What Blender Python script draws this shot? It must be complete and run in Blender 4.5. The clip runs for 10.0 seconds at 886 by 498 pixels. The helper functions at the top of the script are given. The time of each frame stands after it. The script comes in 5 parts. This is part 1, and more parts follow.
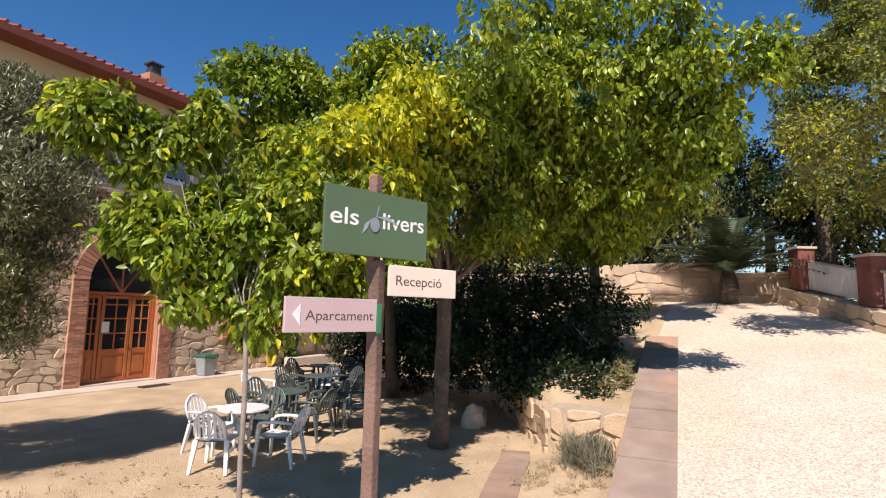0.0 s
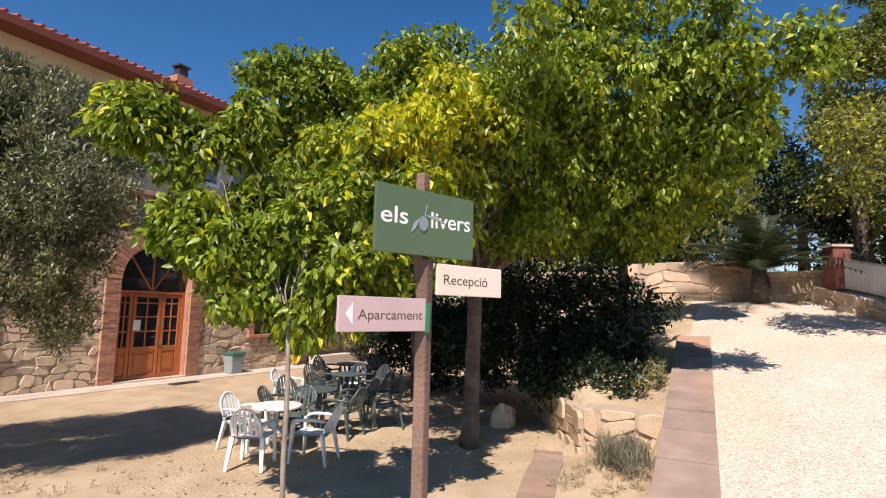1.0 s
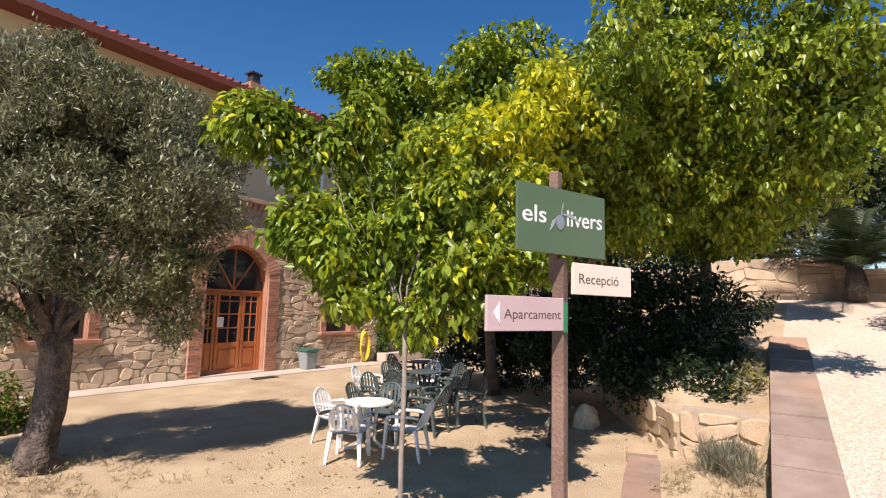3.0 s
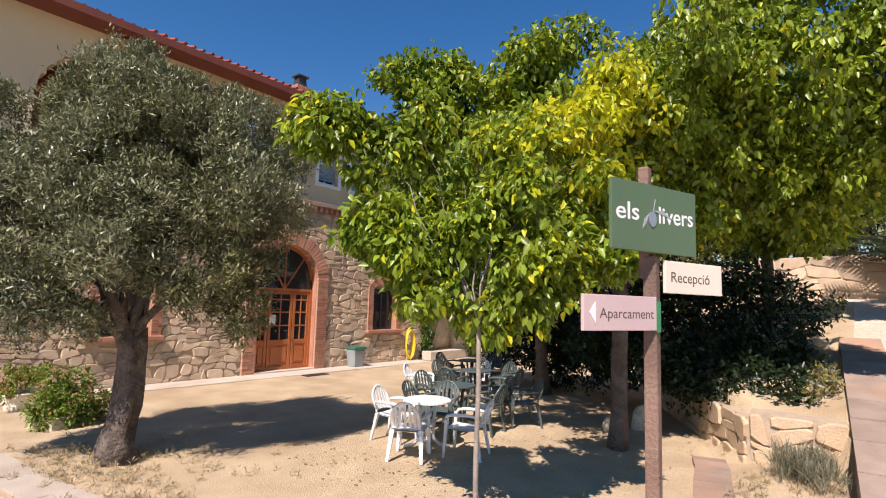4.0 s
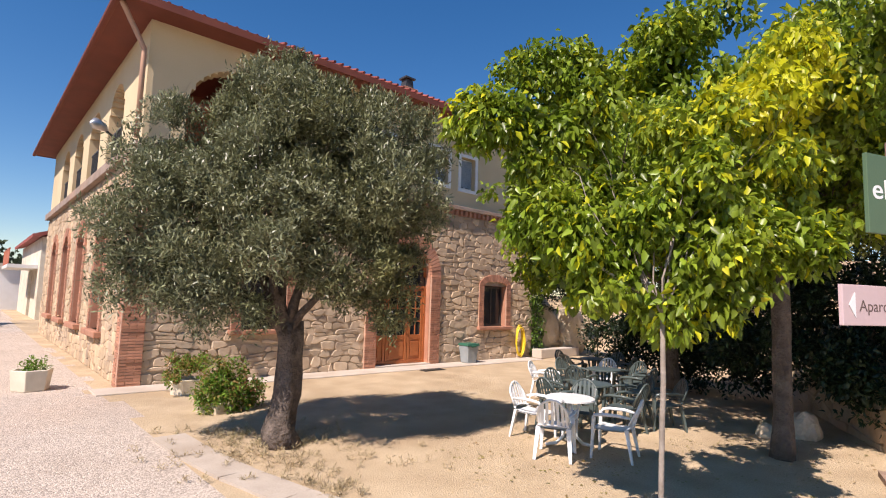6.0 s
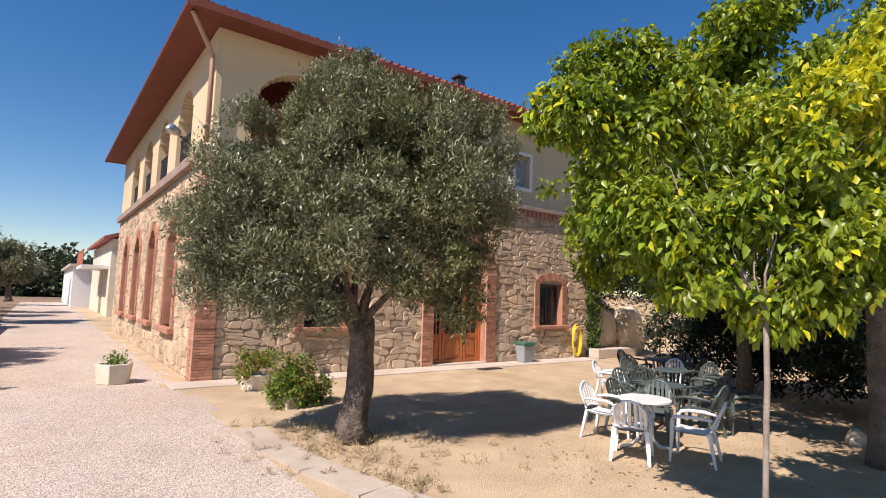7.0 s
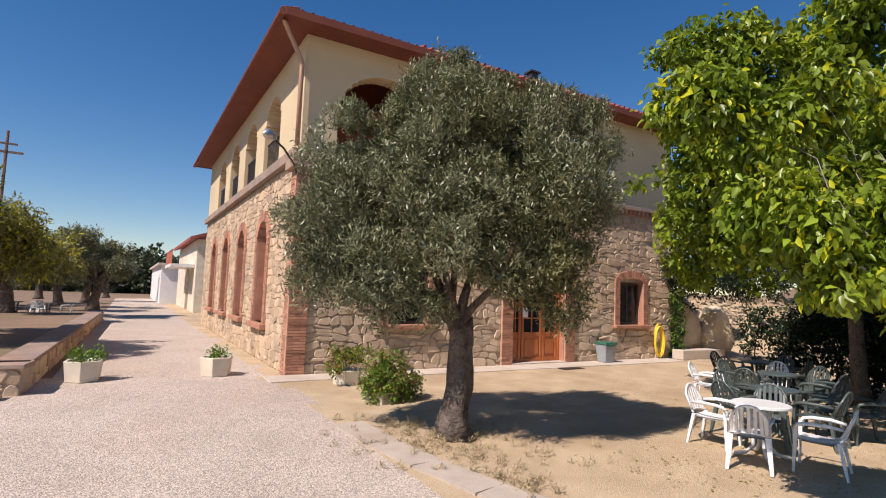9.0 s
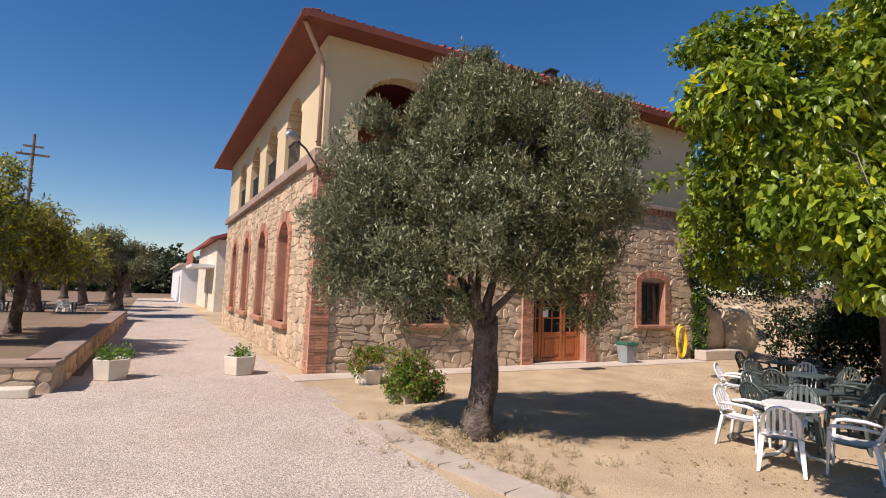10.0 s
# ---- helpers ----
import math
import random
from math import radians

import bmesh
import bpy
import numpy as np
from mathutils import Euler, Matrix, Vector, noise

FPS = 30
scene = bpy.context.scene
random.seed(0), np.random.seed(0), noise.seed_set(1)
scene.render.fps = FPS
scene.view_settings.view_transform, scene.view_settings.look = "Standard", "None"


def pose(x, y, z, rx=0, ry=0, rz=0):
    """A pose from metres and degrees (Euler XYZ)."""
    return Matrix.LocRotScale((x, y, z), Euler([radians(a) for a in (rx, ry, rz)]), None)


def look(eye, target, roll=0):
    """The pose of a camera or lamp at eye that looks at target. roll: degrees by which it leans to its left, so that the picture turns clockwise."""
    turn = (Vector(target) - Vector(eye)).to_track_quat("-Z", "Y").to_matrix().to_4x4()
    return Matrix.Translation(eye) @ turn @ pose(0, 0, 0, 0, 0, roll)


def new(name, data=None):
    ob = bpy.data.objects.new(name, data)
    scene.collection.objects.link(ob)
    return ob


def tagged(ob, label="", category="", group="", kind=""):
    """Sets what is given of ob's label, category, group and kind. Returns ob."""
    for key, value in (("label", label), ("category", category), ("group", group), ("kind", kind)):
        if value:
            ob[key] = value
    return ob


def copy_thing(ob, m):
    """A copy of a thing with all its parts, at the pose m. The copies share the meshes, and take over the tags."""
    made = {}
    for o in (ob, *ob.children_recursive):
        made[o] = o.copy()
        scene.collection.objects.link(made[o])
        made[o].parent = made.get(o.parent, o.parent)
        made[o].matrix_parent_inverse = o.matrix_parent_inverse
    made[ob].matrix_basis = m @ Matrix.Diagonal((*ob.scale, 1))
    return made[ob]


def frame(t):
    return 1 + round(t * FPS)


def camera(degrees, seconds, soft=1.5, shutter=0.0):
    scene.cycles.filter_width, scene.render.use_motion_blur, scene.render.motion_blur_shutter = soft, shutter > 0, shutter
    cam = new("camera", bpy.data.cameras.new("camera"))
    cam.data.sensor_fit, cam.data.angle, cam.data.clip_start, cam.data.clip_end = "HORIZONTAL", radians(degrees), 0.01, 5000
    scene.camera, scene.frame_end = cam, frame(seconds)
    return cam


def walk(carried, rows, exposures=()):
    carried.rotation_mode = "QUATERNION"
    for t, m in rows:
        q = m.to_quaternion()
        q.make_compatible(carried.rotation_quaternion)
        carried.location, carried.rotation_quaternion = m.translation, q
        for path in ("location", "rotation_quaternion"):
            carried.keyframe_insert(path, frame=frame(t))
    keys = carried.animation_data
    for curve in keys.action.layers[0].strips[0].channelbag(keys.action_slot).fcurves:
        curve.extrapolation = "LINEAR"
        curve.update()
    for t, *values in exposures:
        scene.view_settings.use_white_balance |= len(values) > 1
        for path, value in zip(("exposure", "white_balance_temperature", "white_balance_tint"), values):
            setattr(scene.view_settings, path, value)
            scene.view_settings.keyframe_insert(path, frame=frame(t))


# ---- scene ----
cam = camera(80.0, 10.0, soft=1.1)
# seconds, x, y, z, yaw, pitch, roll
PATH = [
    (0.0, -1.443, -12.974, 1.912, -63.051, 6.800, -1.238),
    (0.5, -1.467, -12.894, 1.913, -62.147, 6.688, -1.297),
    (1.0, -1.507, -12.805, 1.911, -61.113, 6.623, -1.337),
    (1.5, -1.558, -12.710, 1.908, -59.959, 6.566, -1.375),
    (2.0, -1.618, -12.608, 1.906, -58.671, 6.498, -1.420),
    (2.5, -1.686, -12.499, 1.905, -57.223, 6.409, -1.472),
    (4.0, -1.924, -12.137, 1.898, -51.707, 6.036, -1.650),
    (4.5, -2.015, -12.006, 1.889, -49.471, 5.896, -1.705),
    (5.0, -2.111, -11.872, 1.878, -47.078, 5.760, -1.753),
    (5.5, -2.213, -11.739, 1.863, -44.583, 5.629, -1.794),
    (7.0, -2.540, -11.373, 1.815, -37.259, 5.273, -1.903),
    (7.5, -2.650, -11.275, 1.804, -35.159, 5.157, -1.946),
    (8.0, -2.757, -11.193, 1.799, -33.355, 5.038, -1.995),
    (8.5, -2.854, -11.129, 1.799, -31.888, 4.921, -2.049),
    (9.0, -2.938, -11.082, 1.802, -30.749, 4.816, -2.099),
    (9.5, -3.003, -11.049, 1.802, -29.870, 4.745, -2.129),
    (10.0, -3.039, -11.022, 1.791, -29.094, 4.745, -2.110),
]
walk(cam, [(t, pose(x, y, z, 90 + pitch, roll, yaw)) for t, x, y, z, yaw, pitch, roll in PATH], exposures=[(0.0, 0.45), (2.5, 0.5), (5.0, 0.58), (7.5, 0.42), (10.0, 0.24)])

# ---- light ----
scene.view_settings.use_white_balance = True
scene.view_settings.white_balance_temperature, scene.view_settings.white_balance_tint = 6650, 19
SUN_DIR = Vector((-0.605, -0.16, 0.765)).normalized()
world = bpy.data.worlds.new("sky")
scene.world = world
world.use_nodes = True
wn = world.node_tree.nodes
sky = wn.new("ShaderNodeTexSky")
sky.sky_type, sky.sun_disc = "NISHITA", False
sky.sun_elevation = math.asin(SUN_DIR.z)
sky.sun_rotation = math.atan2(SUN_DIR.x, SUN_DIR.y)
sky.air_density, sky.dust_density, sky.ozone_density = 1.0, 0.0, 2.0
tone = wn.new("ShaderNodeHueSaturation")
tone.inputs["Saturation"].default_value = 1.36
tone.inputs["Hue"].default_value = 0.502
world.node_tree.links.new(sky.outputs[0], tone.inputs["Color"])
world.node_tree.links.new(tone.outputs[0], wn["Background"].inputs[0])
wn["Background"].inputs[1].default_value = 0.088
sun = new("sun", bpy.data.lights.new("sun", "SUN"))
sun.data.energy, sun.data.angle, sun.data.color = 5.0, radians(0.55), (1.0, 0.925, 0.835)
sun.matrix_world = look(SUN_DIR * 40, (0, 0, 0))


# ---- materials ----
def material(name, c1, c2, scale=6.0, fine=60.0, rough=0.85, bump=0.3, c3=None, metal=0.0, island=False, obj=False, spread=0.25, step=0.02, trans=0.0, pebble=0.0):
    """Two-scale noise between c1 and c2, stains towards c3, fine relief."""
    m = bpy.data.materials.new(name)
    m.use_nodes = True
    nt = m.node_tree
    n, l = nt.nodes, nt.links
    bs = n["Principled BSDF"]
    bs.inputs["Roughness"].default_value = rough
    bs.inputs["Metallic"].default_value = metal
    tc = n.new("ShaderNodeNewGeometry") if not obj else n.new("ShaderNodeTexCoord")
    src = tc.outputs["Position"] if not obj else tc.outputs["Object"]
    big, small = n.new("ShaderNodeTexNoise"), n.new("ShaderNodeTexNoise")
    for t, s, d in ((big, scale, 5), (small, fine, 4)):
        t.inputs["Scale"].default_value, t.inputs["Detail"].default_value = s, d
        l.new(src, t.inputs["Vector"])
    mix = n.new("ShaderNodeMix")
    mix.data_type = "RGBA"
    mix.inputs[6].default_value, mix.inputs[7].default_value = (*c1, 1), (*c2, 1)
    ramp = n.new("ShaderNodeMapRange")
    ramp.inputs[1].default_value, ramp.inputs[2].default_value = 0.32, 0.68
    l.new(big.outputs[0], ramp.inputs[0])
    l.new(ramp.outputs[0], mix.inputs[0])
    out = mix.outputs[2]
    if c3:
        mx = n.new("ShaderNodeMix")
        mx.data_type = "RGBA"
        st = n.new("ShaderNodeTexNoise")
        st.inputs["Scale"].default_value, st.inputs["Detail"].default_value = scale * 0.27, 6
        l.new(src, st.inputs["Vector"])
        r2 = n.new("ShaderNodeMapRange")
        r2.inputs[1].default_value, r2.inputs[2].default_value = 0.5, 0.72
        l.new(st.outputs[0], r2.inputs[0])
        l.new(r2.outputs[0], mx.inputs[0])
        l.new(out, mx.inputs[6])
        mx.inputs[7].default_value = (*c3, 1)
        out = mx.outputs[2]
    hs = n.new("ShaderNodeHueSaturation")
    l.new(out, hs.inputs["Color"])
    v = n.new("ShaderNodeMapRange")
    v.inputs[3].default_value, v.inputs[4].default_value = 1 - spread, 1 + spread
    if island:
        g = n.new("ShaderNodeNewGeometry")
        l.new(g.outputs["Random Per Island"], v.inputs[0])
    elif obj:
        g = n.new("ShaderNodeObjectInfo")
        l.new(g.outputs["Random"], v.inputs[0])
    elif pebble:
        vo = n.new("ShaderNodeTexVoronoi")
        vo.inputs["Scale"].default_value = pebble
        l.new(src, vo.inputs["Vector"])
        sep = n.new("ShaderNodeSeparateColor")
        l.new(vo.outputs["Color"], sep.inputs[0])
        l.new(sep.outputs[0], v.inputs[0])
        inv = n.new("ShaderNodeMath")
        inv.operation, inv.inputs[0].default_value = "SUBTRACT", 1.0
        l.new(vo.outputs["Distance"], inv.inputs[1])
    else:
        l.new(small.outputs[0], v.inputs[0])
    l.new(v.outputs[0], hs.inputs["Value"])
    l.new(hs.outputs[0], bs.inputs["Base Color"])
    if bump:
        b = n.new("ShaderNodeBump")
        b.inputs["Strength"].default_value, b.inputs["Distance"].default_value = bump, step
        l.new(inv.outputs[0] if pebble else small.outputs[0], b.inputs["Height"])
        l.new(b.outputs[0], bs.inputs["Normal"])
    if trans:
        tr = n.new("ShaderNodeBsdfTranslucent")
        l.new(hs.outputs[0], tr.inputs[0])
        ms = n.new("ShaderNodeMixShader")
        ms.inputs[0].default_value = trans
        l.new(bs.outputs[0], ms.inputs[1])
        l.new(tr.outputs[0], ms.inputs[2])
        l.new(ms.outputs[0], n["Material Output"].inputs[0])
    return m


M_EARTH = material("sandy_earth", (0.42, 0.31, 0.19), (0.545, 0.42, 0.27), 1.6, 62, 0.95, 0.9, (0.38, 0.275, 0.165), spread=0.48)
M_GRAVEL = material("pinkish_gravel", (0.42, 0.348, 0.283), (0.49, 0.413, 0.343), 0.9, 38, 0.95, 0.8, (0.43, 0.33, 0.25), spread=0.42, step=0.008, pebble=70)
M_ROAD = material("white_gravel", (0.54, 0.435, 0.335), (0.62, 0.52, 0.42), 0.9, 30, 0.95, 0.8, (0.58, 0.44, 0.32), spread=0.32, step=0.008, pebble=56)
M_FIELD = material("dry_grass", (0.18, 0.115, 0.07), (0.25, 0.17, 0.105), 0.6, 20, 0.95, 0.5, (0.15, 0.115, 0.06))
M_STONE = material("rubble_stone", (0.50, 0.37, 0.25), (0.59, 0.46, 0.325), 5, 40, 0.92, 0.6, (0.34, 0.26, 0.19), obj=True, spread=0.22)
M_STONES = material("rubble_stone_joined", (0.47, 0.335, 0.21), (0.57, 0.43, 0.285), 5, 40, 0.92, 0.6, (0.38, 0.28, 0.2), island=True, spread=0.22)
M_MORTAR = material("mortar", (0.40, 0.31, 0.22), (0.48, 0.38, 0.28), 9, 70, 0.95, 0.4)
M_BRICK = material("red_brick", (0.41, 0.19, 0.115), (0.49, 0.245, 0.155), 4, 50, 0.9, 0.3, (0.35, 0.16, 0.10), island=True, spread=0.25)
# red brick darkened to carry the tree shade on the fence pillars
M_SHADEBRICK = material("shade_dark_brick", (0.17, 0.06, 0.045), (0.24, 0.09, 0.065), 6, 40, 0.9, 0.4, (0.12, 0.05, 0.04), spread=0.25)
M_BMORTAR = material("brick_mortar", (0.43, 0.26, 0.18), (0.50, 0.32, 0.23), 9, 70, 0.95, 0.3)
M_PLASTER = material("cream_plaster", (0.58, 0.46, 0.28), (0.63, 0.51, 0.32), 0.8, 40, 0.92, 0.12, (0.53, 0.42, 0.26), spread=0.05)
M_OCHRE = material("red_ochre_plaster", (0.40, 0.125, 0.075), (0.47, 0.16, 0.095), 1.0, 40, 0.9, 0.12, spread=0.06)
M_SOFFIT = material("painted_soffit", (0.15, 0.036, 0.02), (0.19, 0.048, 0.027), 1.5, 30, 0.75, 0.1, spread=0.08)
M_TILE = material("clay_roof_tile", (0.24, 0.055, 0.045), (0.33, 0.09, 0.065), 2, 30, 0.85, 0.3, (0.18, 0.05, 0.04), island=True, spread=0.3)
M_WOOD = material("varnished_door_wood", (0.36, 0.11, 0.034), (0.46, 0.15, 0.05), 3, 60, 0.4, 0.15, spread=0.15)
M_POST = material("weathered_post_wood", (0.17, 0.10, 0.07), (0.24, 0.15, 0.11), 5, 45, 0.85, 0.5, (0.12, 0.075, 0.055), spread=0.2)
M_BARK = material("tree_bark", (0.11, 0.08, 0.06), (0.19, 0.145, 0.11), 7, 30, 0.95, 1.0, (0.10, 0.075, 0.055), spread=0.3, step=0.04)
M_STEM = material("pale_grey_stem", (0.24, 0.20, 0.16), (0.34, 0.29, 0.24), 8, 40, 0.85, 0.4, spread=0.2)
M_OBARK = material("olive_bark", (0.08, 0.06, 0.047), (0.19, 0.145, 0.115), 9, 25, 0.95, 1.0, (0.05, 0.039, 0.032), spread=0.35, step=0.05)
M_WHITE = material("white_paint", (0.74, 0.73, 0.70), (0.80, 0.79, 0.77), 2, 60, 0.5, 0.05, spread=0.04)
M_PLASTIC = material("white_moulded_plastic", (0.76, 0.76, 0.75), (0.82, 0.82, 0.81), 3, 90, 0.35, 0.03, (0.70, 0.69, 0.66), spread=0.04)
M_DARKPL = material("dark_green_moulded_plastic", (0.065, 0.085, 0.08), (0.09, 0.115, 0.105), 3, 90, 0.35, 0.03, spread=0.1)
M_CONC = material("concrete", (0.48, 0.41, 0.33), (0.57, 0.49, 0.41), 3, 40, 0.9, 0.35, (0.42, 0.34, 0.26), spread=0.12)
M_STRIP = material("worn_concrete_strip", (0.40, 0.335, 0.27), (0.48, 0.41, 0.335), 2.5, 45, 0.92, 0.4, (0.36, 0.29, 0.22), spread=0.15)
M_KERB = material("terracotta_flag", (0.25, 0.18, 0.14), (0.33, 0.25, 0.20), 3, 40, 0.9, 0.4, (0.42, 0.25, 0.16), obj=True, spread=0.15)
M_PLANTER = material("cream_concrete", (0.64, 0.56, 0.43), (0.72, 0.65, 0.52), 4, 60, 0.85, 0.2, (0.56, 0.48, 0.36), spread=0.06)
M_ROCK = material("pale_limestone", (0.52, 0.42, 0.29), (0.62, 0.52, 0.38), 2.5, 22, 0.95, 0.8, (0.40, 0.31, 0.21), spread=0.2)
M_GREEN = material("green_sign_paint", (0.075, 0.125, 0.062), (0.088, 0.146, 0.074), 2, 60, 0.45, 0.04, spread=0.05)
M_CREAM = material("cream_sign_paint", (0.72, 0.62, 0.50), (0.78, 0.68, 0.56), 2, 60, 0.5, 0.04, spread=0.04)
M_MAUVE = material("pinkish_sign_paint", (0.52, 0.38, 0.37), (0.57, 0.43, 0.42), 2, 60, 0.5, 0.04, spread=0.04)
M_BRACKET = material("green_bracket_paint", (0.02, 0.17, 0.07), (0.03, 0.21, 0.09), 2, 60, 0.4, 0.04, spread=0.05)
M_INK = material("brown_lettering", (0.10, 0.065, 0.05), (0.13, 0.08, 0.065), 6, 60, 0.6, 0.0, spread=0.05)
M_IRON = material("dark_iron", (0.03, 0.03, 0.03), (0.05, 0.045, 0.04), 9, 60, 0.5, 0.1, spread=0.1)
M_ALU = material("grey_metal", (0.45, 0.45, 0.45), (0.55, 0.55, 0.55), 9, 60, 0.35, 0.05, metal=0.8, spread=0.05)
M_HOSE = material("yellow_hose", (0.75, 0.50, 0.02), (0.82, 0.58, 0.04), 9, 60, 0.4, 0.05, spread=0.05)
M_BIN = material("grey_bin_plastic", (0.25, 0.28, 0.29), (0.31, 0.34, 0.35), 4, 60, 0.5, 0.05, spread=0.05)
M_BINLID = material("green_bin_lid", (0.02, 0.10, 0.06), (0.03, 0.13, 0.08), 4, 60, 0.5, 0.05, spread=0.05)
M_PIPE = material("beige_pipe", (0.42, 0.24, 0.15), (0.48, 0.28, 0.18), 4, 60, 0.5, 0.05, spread=0.05)
M_PAPER = material("paper", (0.7, 0.7, 0.68), (0.76, 0.76, 0.74), 9, 60, 0.7, 0.0, spread=0.03)
M_MULB = material("mulberry_leaf", (0.145, 0.222, 0.016), (0.265, 0.335, 0.027), 1.2, 8, 0.38, 0.0, island=True, spread=0.5, trans=0.38)
M_MULBY = material("yellowing_mulberry_leaf", (0.50, 0.53, 0.016), (0.66, 0.62, 0.024), 1.2, 8, 0.45, 0.0, island=True, spread=0.22, trans=0.45)
M_OLIVE = material("olive_leaf", (0.15, 0.165, 0.08), (0.25, 0.265, 0.15), 1.5, 8, 0.4, 0.0, (0.16, 0.16, 0.06), island=True, spread=0.5, trans=0.15)
# evergreen leaf taken down towards black to carry deep shade
M_LAUREL = material("shade_dark_leaf", (0.015, 0.03, 0.01), (0.028, 0.05, 0.016), 1.5, 8, 0.4, 0.0, island=True, spread=0.4, trans=0.25)
M_POPLAR = material("dull_green_leaf", (0.17, 0.19, 0.045), (0.27, 0.27, 0.07), 0.8, 8, 0.5, 0.0, (0.34, 0.28, 0.07), island=True, spread=0.4, trans=0.35)
M_BUSH = material("bright_shrub_leaf", (0.11, 0.21, 0.018), (0.18, 0.29, 0.035), 3, 8, 0.5, 0.0, island=True, spread=0.4, trans=0.4)
M_BUSHY = material("yellowing_shrub_leaf", (0.25, 0.22, 0.05), (0.30, 0.27, 0.06), 3, 8, 0.5, 0.0, (0.3, 0.12, 0.05), island=True, spread=0.4, trans=0.35)
M_LAV = material("lavender_leaf", (0.18, 0.175, 0.11), (0.27, 0.25, 0.17), 3, 8, 0.6, 0.0, island=True, spread=0.35, trans=0.2)
M_PALM = material("palm_frond", (0.035, 0.055, 0.02), (0.07, 0.09, 0.04), 2, 8, 0.45, 0.0, island=True, spread=0.3, trans=0.2)
M_FARW = material("distant_wood_leaf", (0.04, 0.06, 0.025), (0.07, 0.09, 0.04), 0.4, 8, 0.6, 0.0, island=True, spread=0.3, trans=0.2)

M_STRAW = material("dry_straw", (0.36, 0.28, 0.16), (0.46, 0.37, 0.22), 3, 8, 0.8, 0.0, (0.25, 0.22, 0.1), island=True, spread=0.4, trans=0.2)

M_GLASS = bpy.data.materials.new("window_glass")
M_GLASS.use_nodes = True
g = M_GLASS.node_tree.nodes["Principled BSDF"]
g.inputs["Base Color"].default_value = (0.02, 0.022, 0.025, 1)
g.inputs["Roughness"].default_value = 0.04
g.inputs["Metallic"].default_value = 0.0
# near-black colour that stands in for the shade of unlit rooms
M_DARK = material("painted_room_shade", (0.03, 0.025, 0.02), (0.045, 0.035, 0.03), 2, 20, 0.9, 0.0)


# ---- mesh building ----
class Build:
    """Collects vertices and faces of one mesh."""

    def __init__(self):
        self.v, self.f, self.mi = [], [], []

    def add(self, vs, fs, mi=0):
        o = len(self.v)
        self.v += [tuple(p) for p in vs]
        self.f += [tuple(i + o for i in f) for f in fs]
        self.mi += [mi] * len(fs)
        return self

    def box(self, x0, x1, y0, y1, z0, z1, mi=0, m=None, taper=0.0):
        t = taper
        vs = [(x0, y0, z0), (x1, y0, z0), (x1, y1, z0), (x0, y1, z0), (x0 + t, y0 + t, z1), (x1 - t, y0 + t, z1), (x1 - t, y1 - t, z1), (x0 + t, y1 - t, z1)]
        if m is not None:
            vs = [m @ Vector(p) for p in vs]
        return self.add(vs, [(3, 2, 1, 0), (4, 5, 6, 7), (0, 1, 5, 4), (1, 2, 6, 5), (2, 3, 7, 6), (3, 0, 4, 7)], mi)

    def tube(self, pts, radii, seg=8, mi=0, wobble=0.0, cap=True):
        pts = [Vector(p) for p in pts]
        vs, fs, ref = [], [], Vector((0.3, 0.9, 0.2)).normalized()
        for i, p in enumerate(pts):
            d = (pts[min(i + 1, len(pts) - 1)] - pts[max(i - 1, 0)]).normalized()
            a = d.cross(ref)
            a = a.normalized() if a.length > 0.05 else d.orthogonal().normalized()
            b = d.cross(a)
            for k in range(seg):
                t = 2 * math.pi * k / seg
                r = radii[i] * (1 + wobble * noise.noise(Vector((3 * p.x + 2 * math.cos(t), 3 * p.y + 2 * math.sin(t), 1.6 * p.z))))
                vs.append(p + (a * math.cos(t) + b * math.sin(t)) * r)
        for i in range(len(pts) - 1):
            for k in range(seg):
                fs.append((i * seg + k, i * seg + (k + 1) % seg, (i + 1) * seg + (k + 1) % seg, (i + 1) * seg + k))
        if cap:
            fs.append(tuple(range(seg - 1, -1, -1)))
            fs.append(tuple(range(len(vs) - seg, len(vs))))
        return self.add(vs, fs, mi)

    def slab(self, poly, axis, d0, d1, mi=0):
        """A prism: poly in two coordinates, extruded along axis from d0 to d1."""
        def at(p, d):
            return {"x": (d, p[0], p[1]), "y": (p[0], d, p[1]), "z": (p[0], p[1], d)}[axis]
        n = len(poly)
        vs = [at(p, d0) for p in poly] + [at(p, d1) for p in poly]
        fs = [tuple(range(n)), tuple(range(2 * n - 1, n - 1, -1))] + [(i, i + n, (i + 1) % n + n, (i + 1) % n) for i in range(n)]
        return self.add(vs, fs, mi)

    def mesh(self, name, mats, smooth=False, weld=False):
        me = bpy.data.meshes.new(name)
        me.from_pydata(self.v, [], self.f)
        for m in mats if isinstance(mats, (list, tuple)) else [mats]:
            me.materials.append(m)
        if any(self.mi):
            me.polygons.foreach_set("material_index", self.mi)
        if smooth:
            me.polygons.foreach_set("use_smooth", [True] * len(me.polygons))
        bm = bmesh.new()
        bm.from_mesh(me)
        if weld:
            bmesh.ops.remove_doubles(bm, verts=bm.verts, dist=0.0005)
        bmesh.ops.recalc_face_normals(bm, faces=bm.faces)
        bm.to_mesh(me)
        bm.free()
        return me


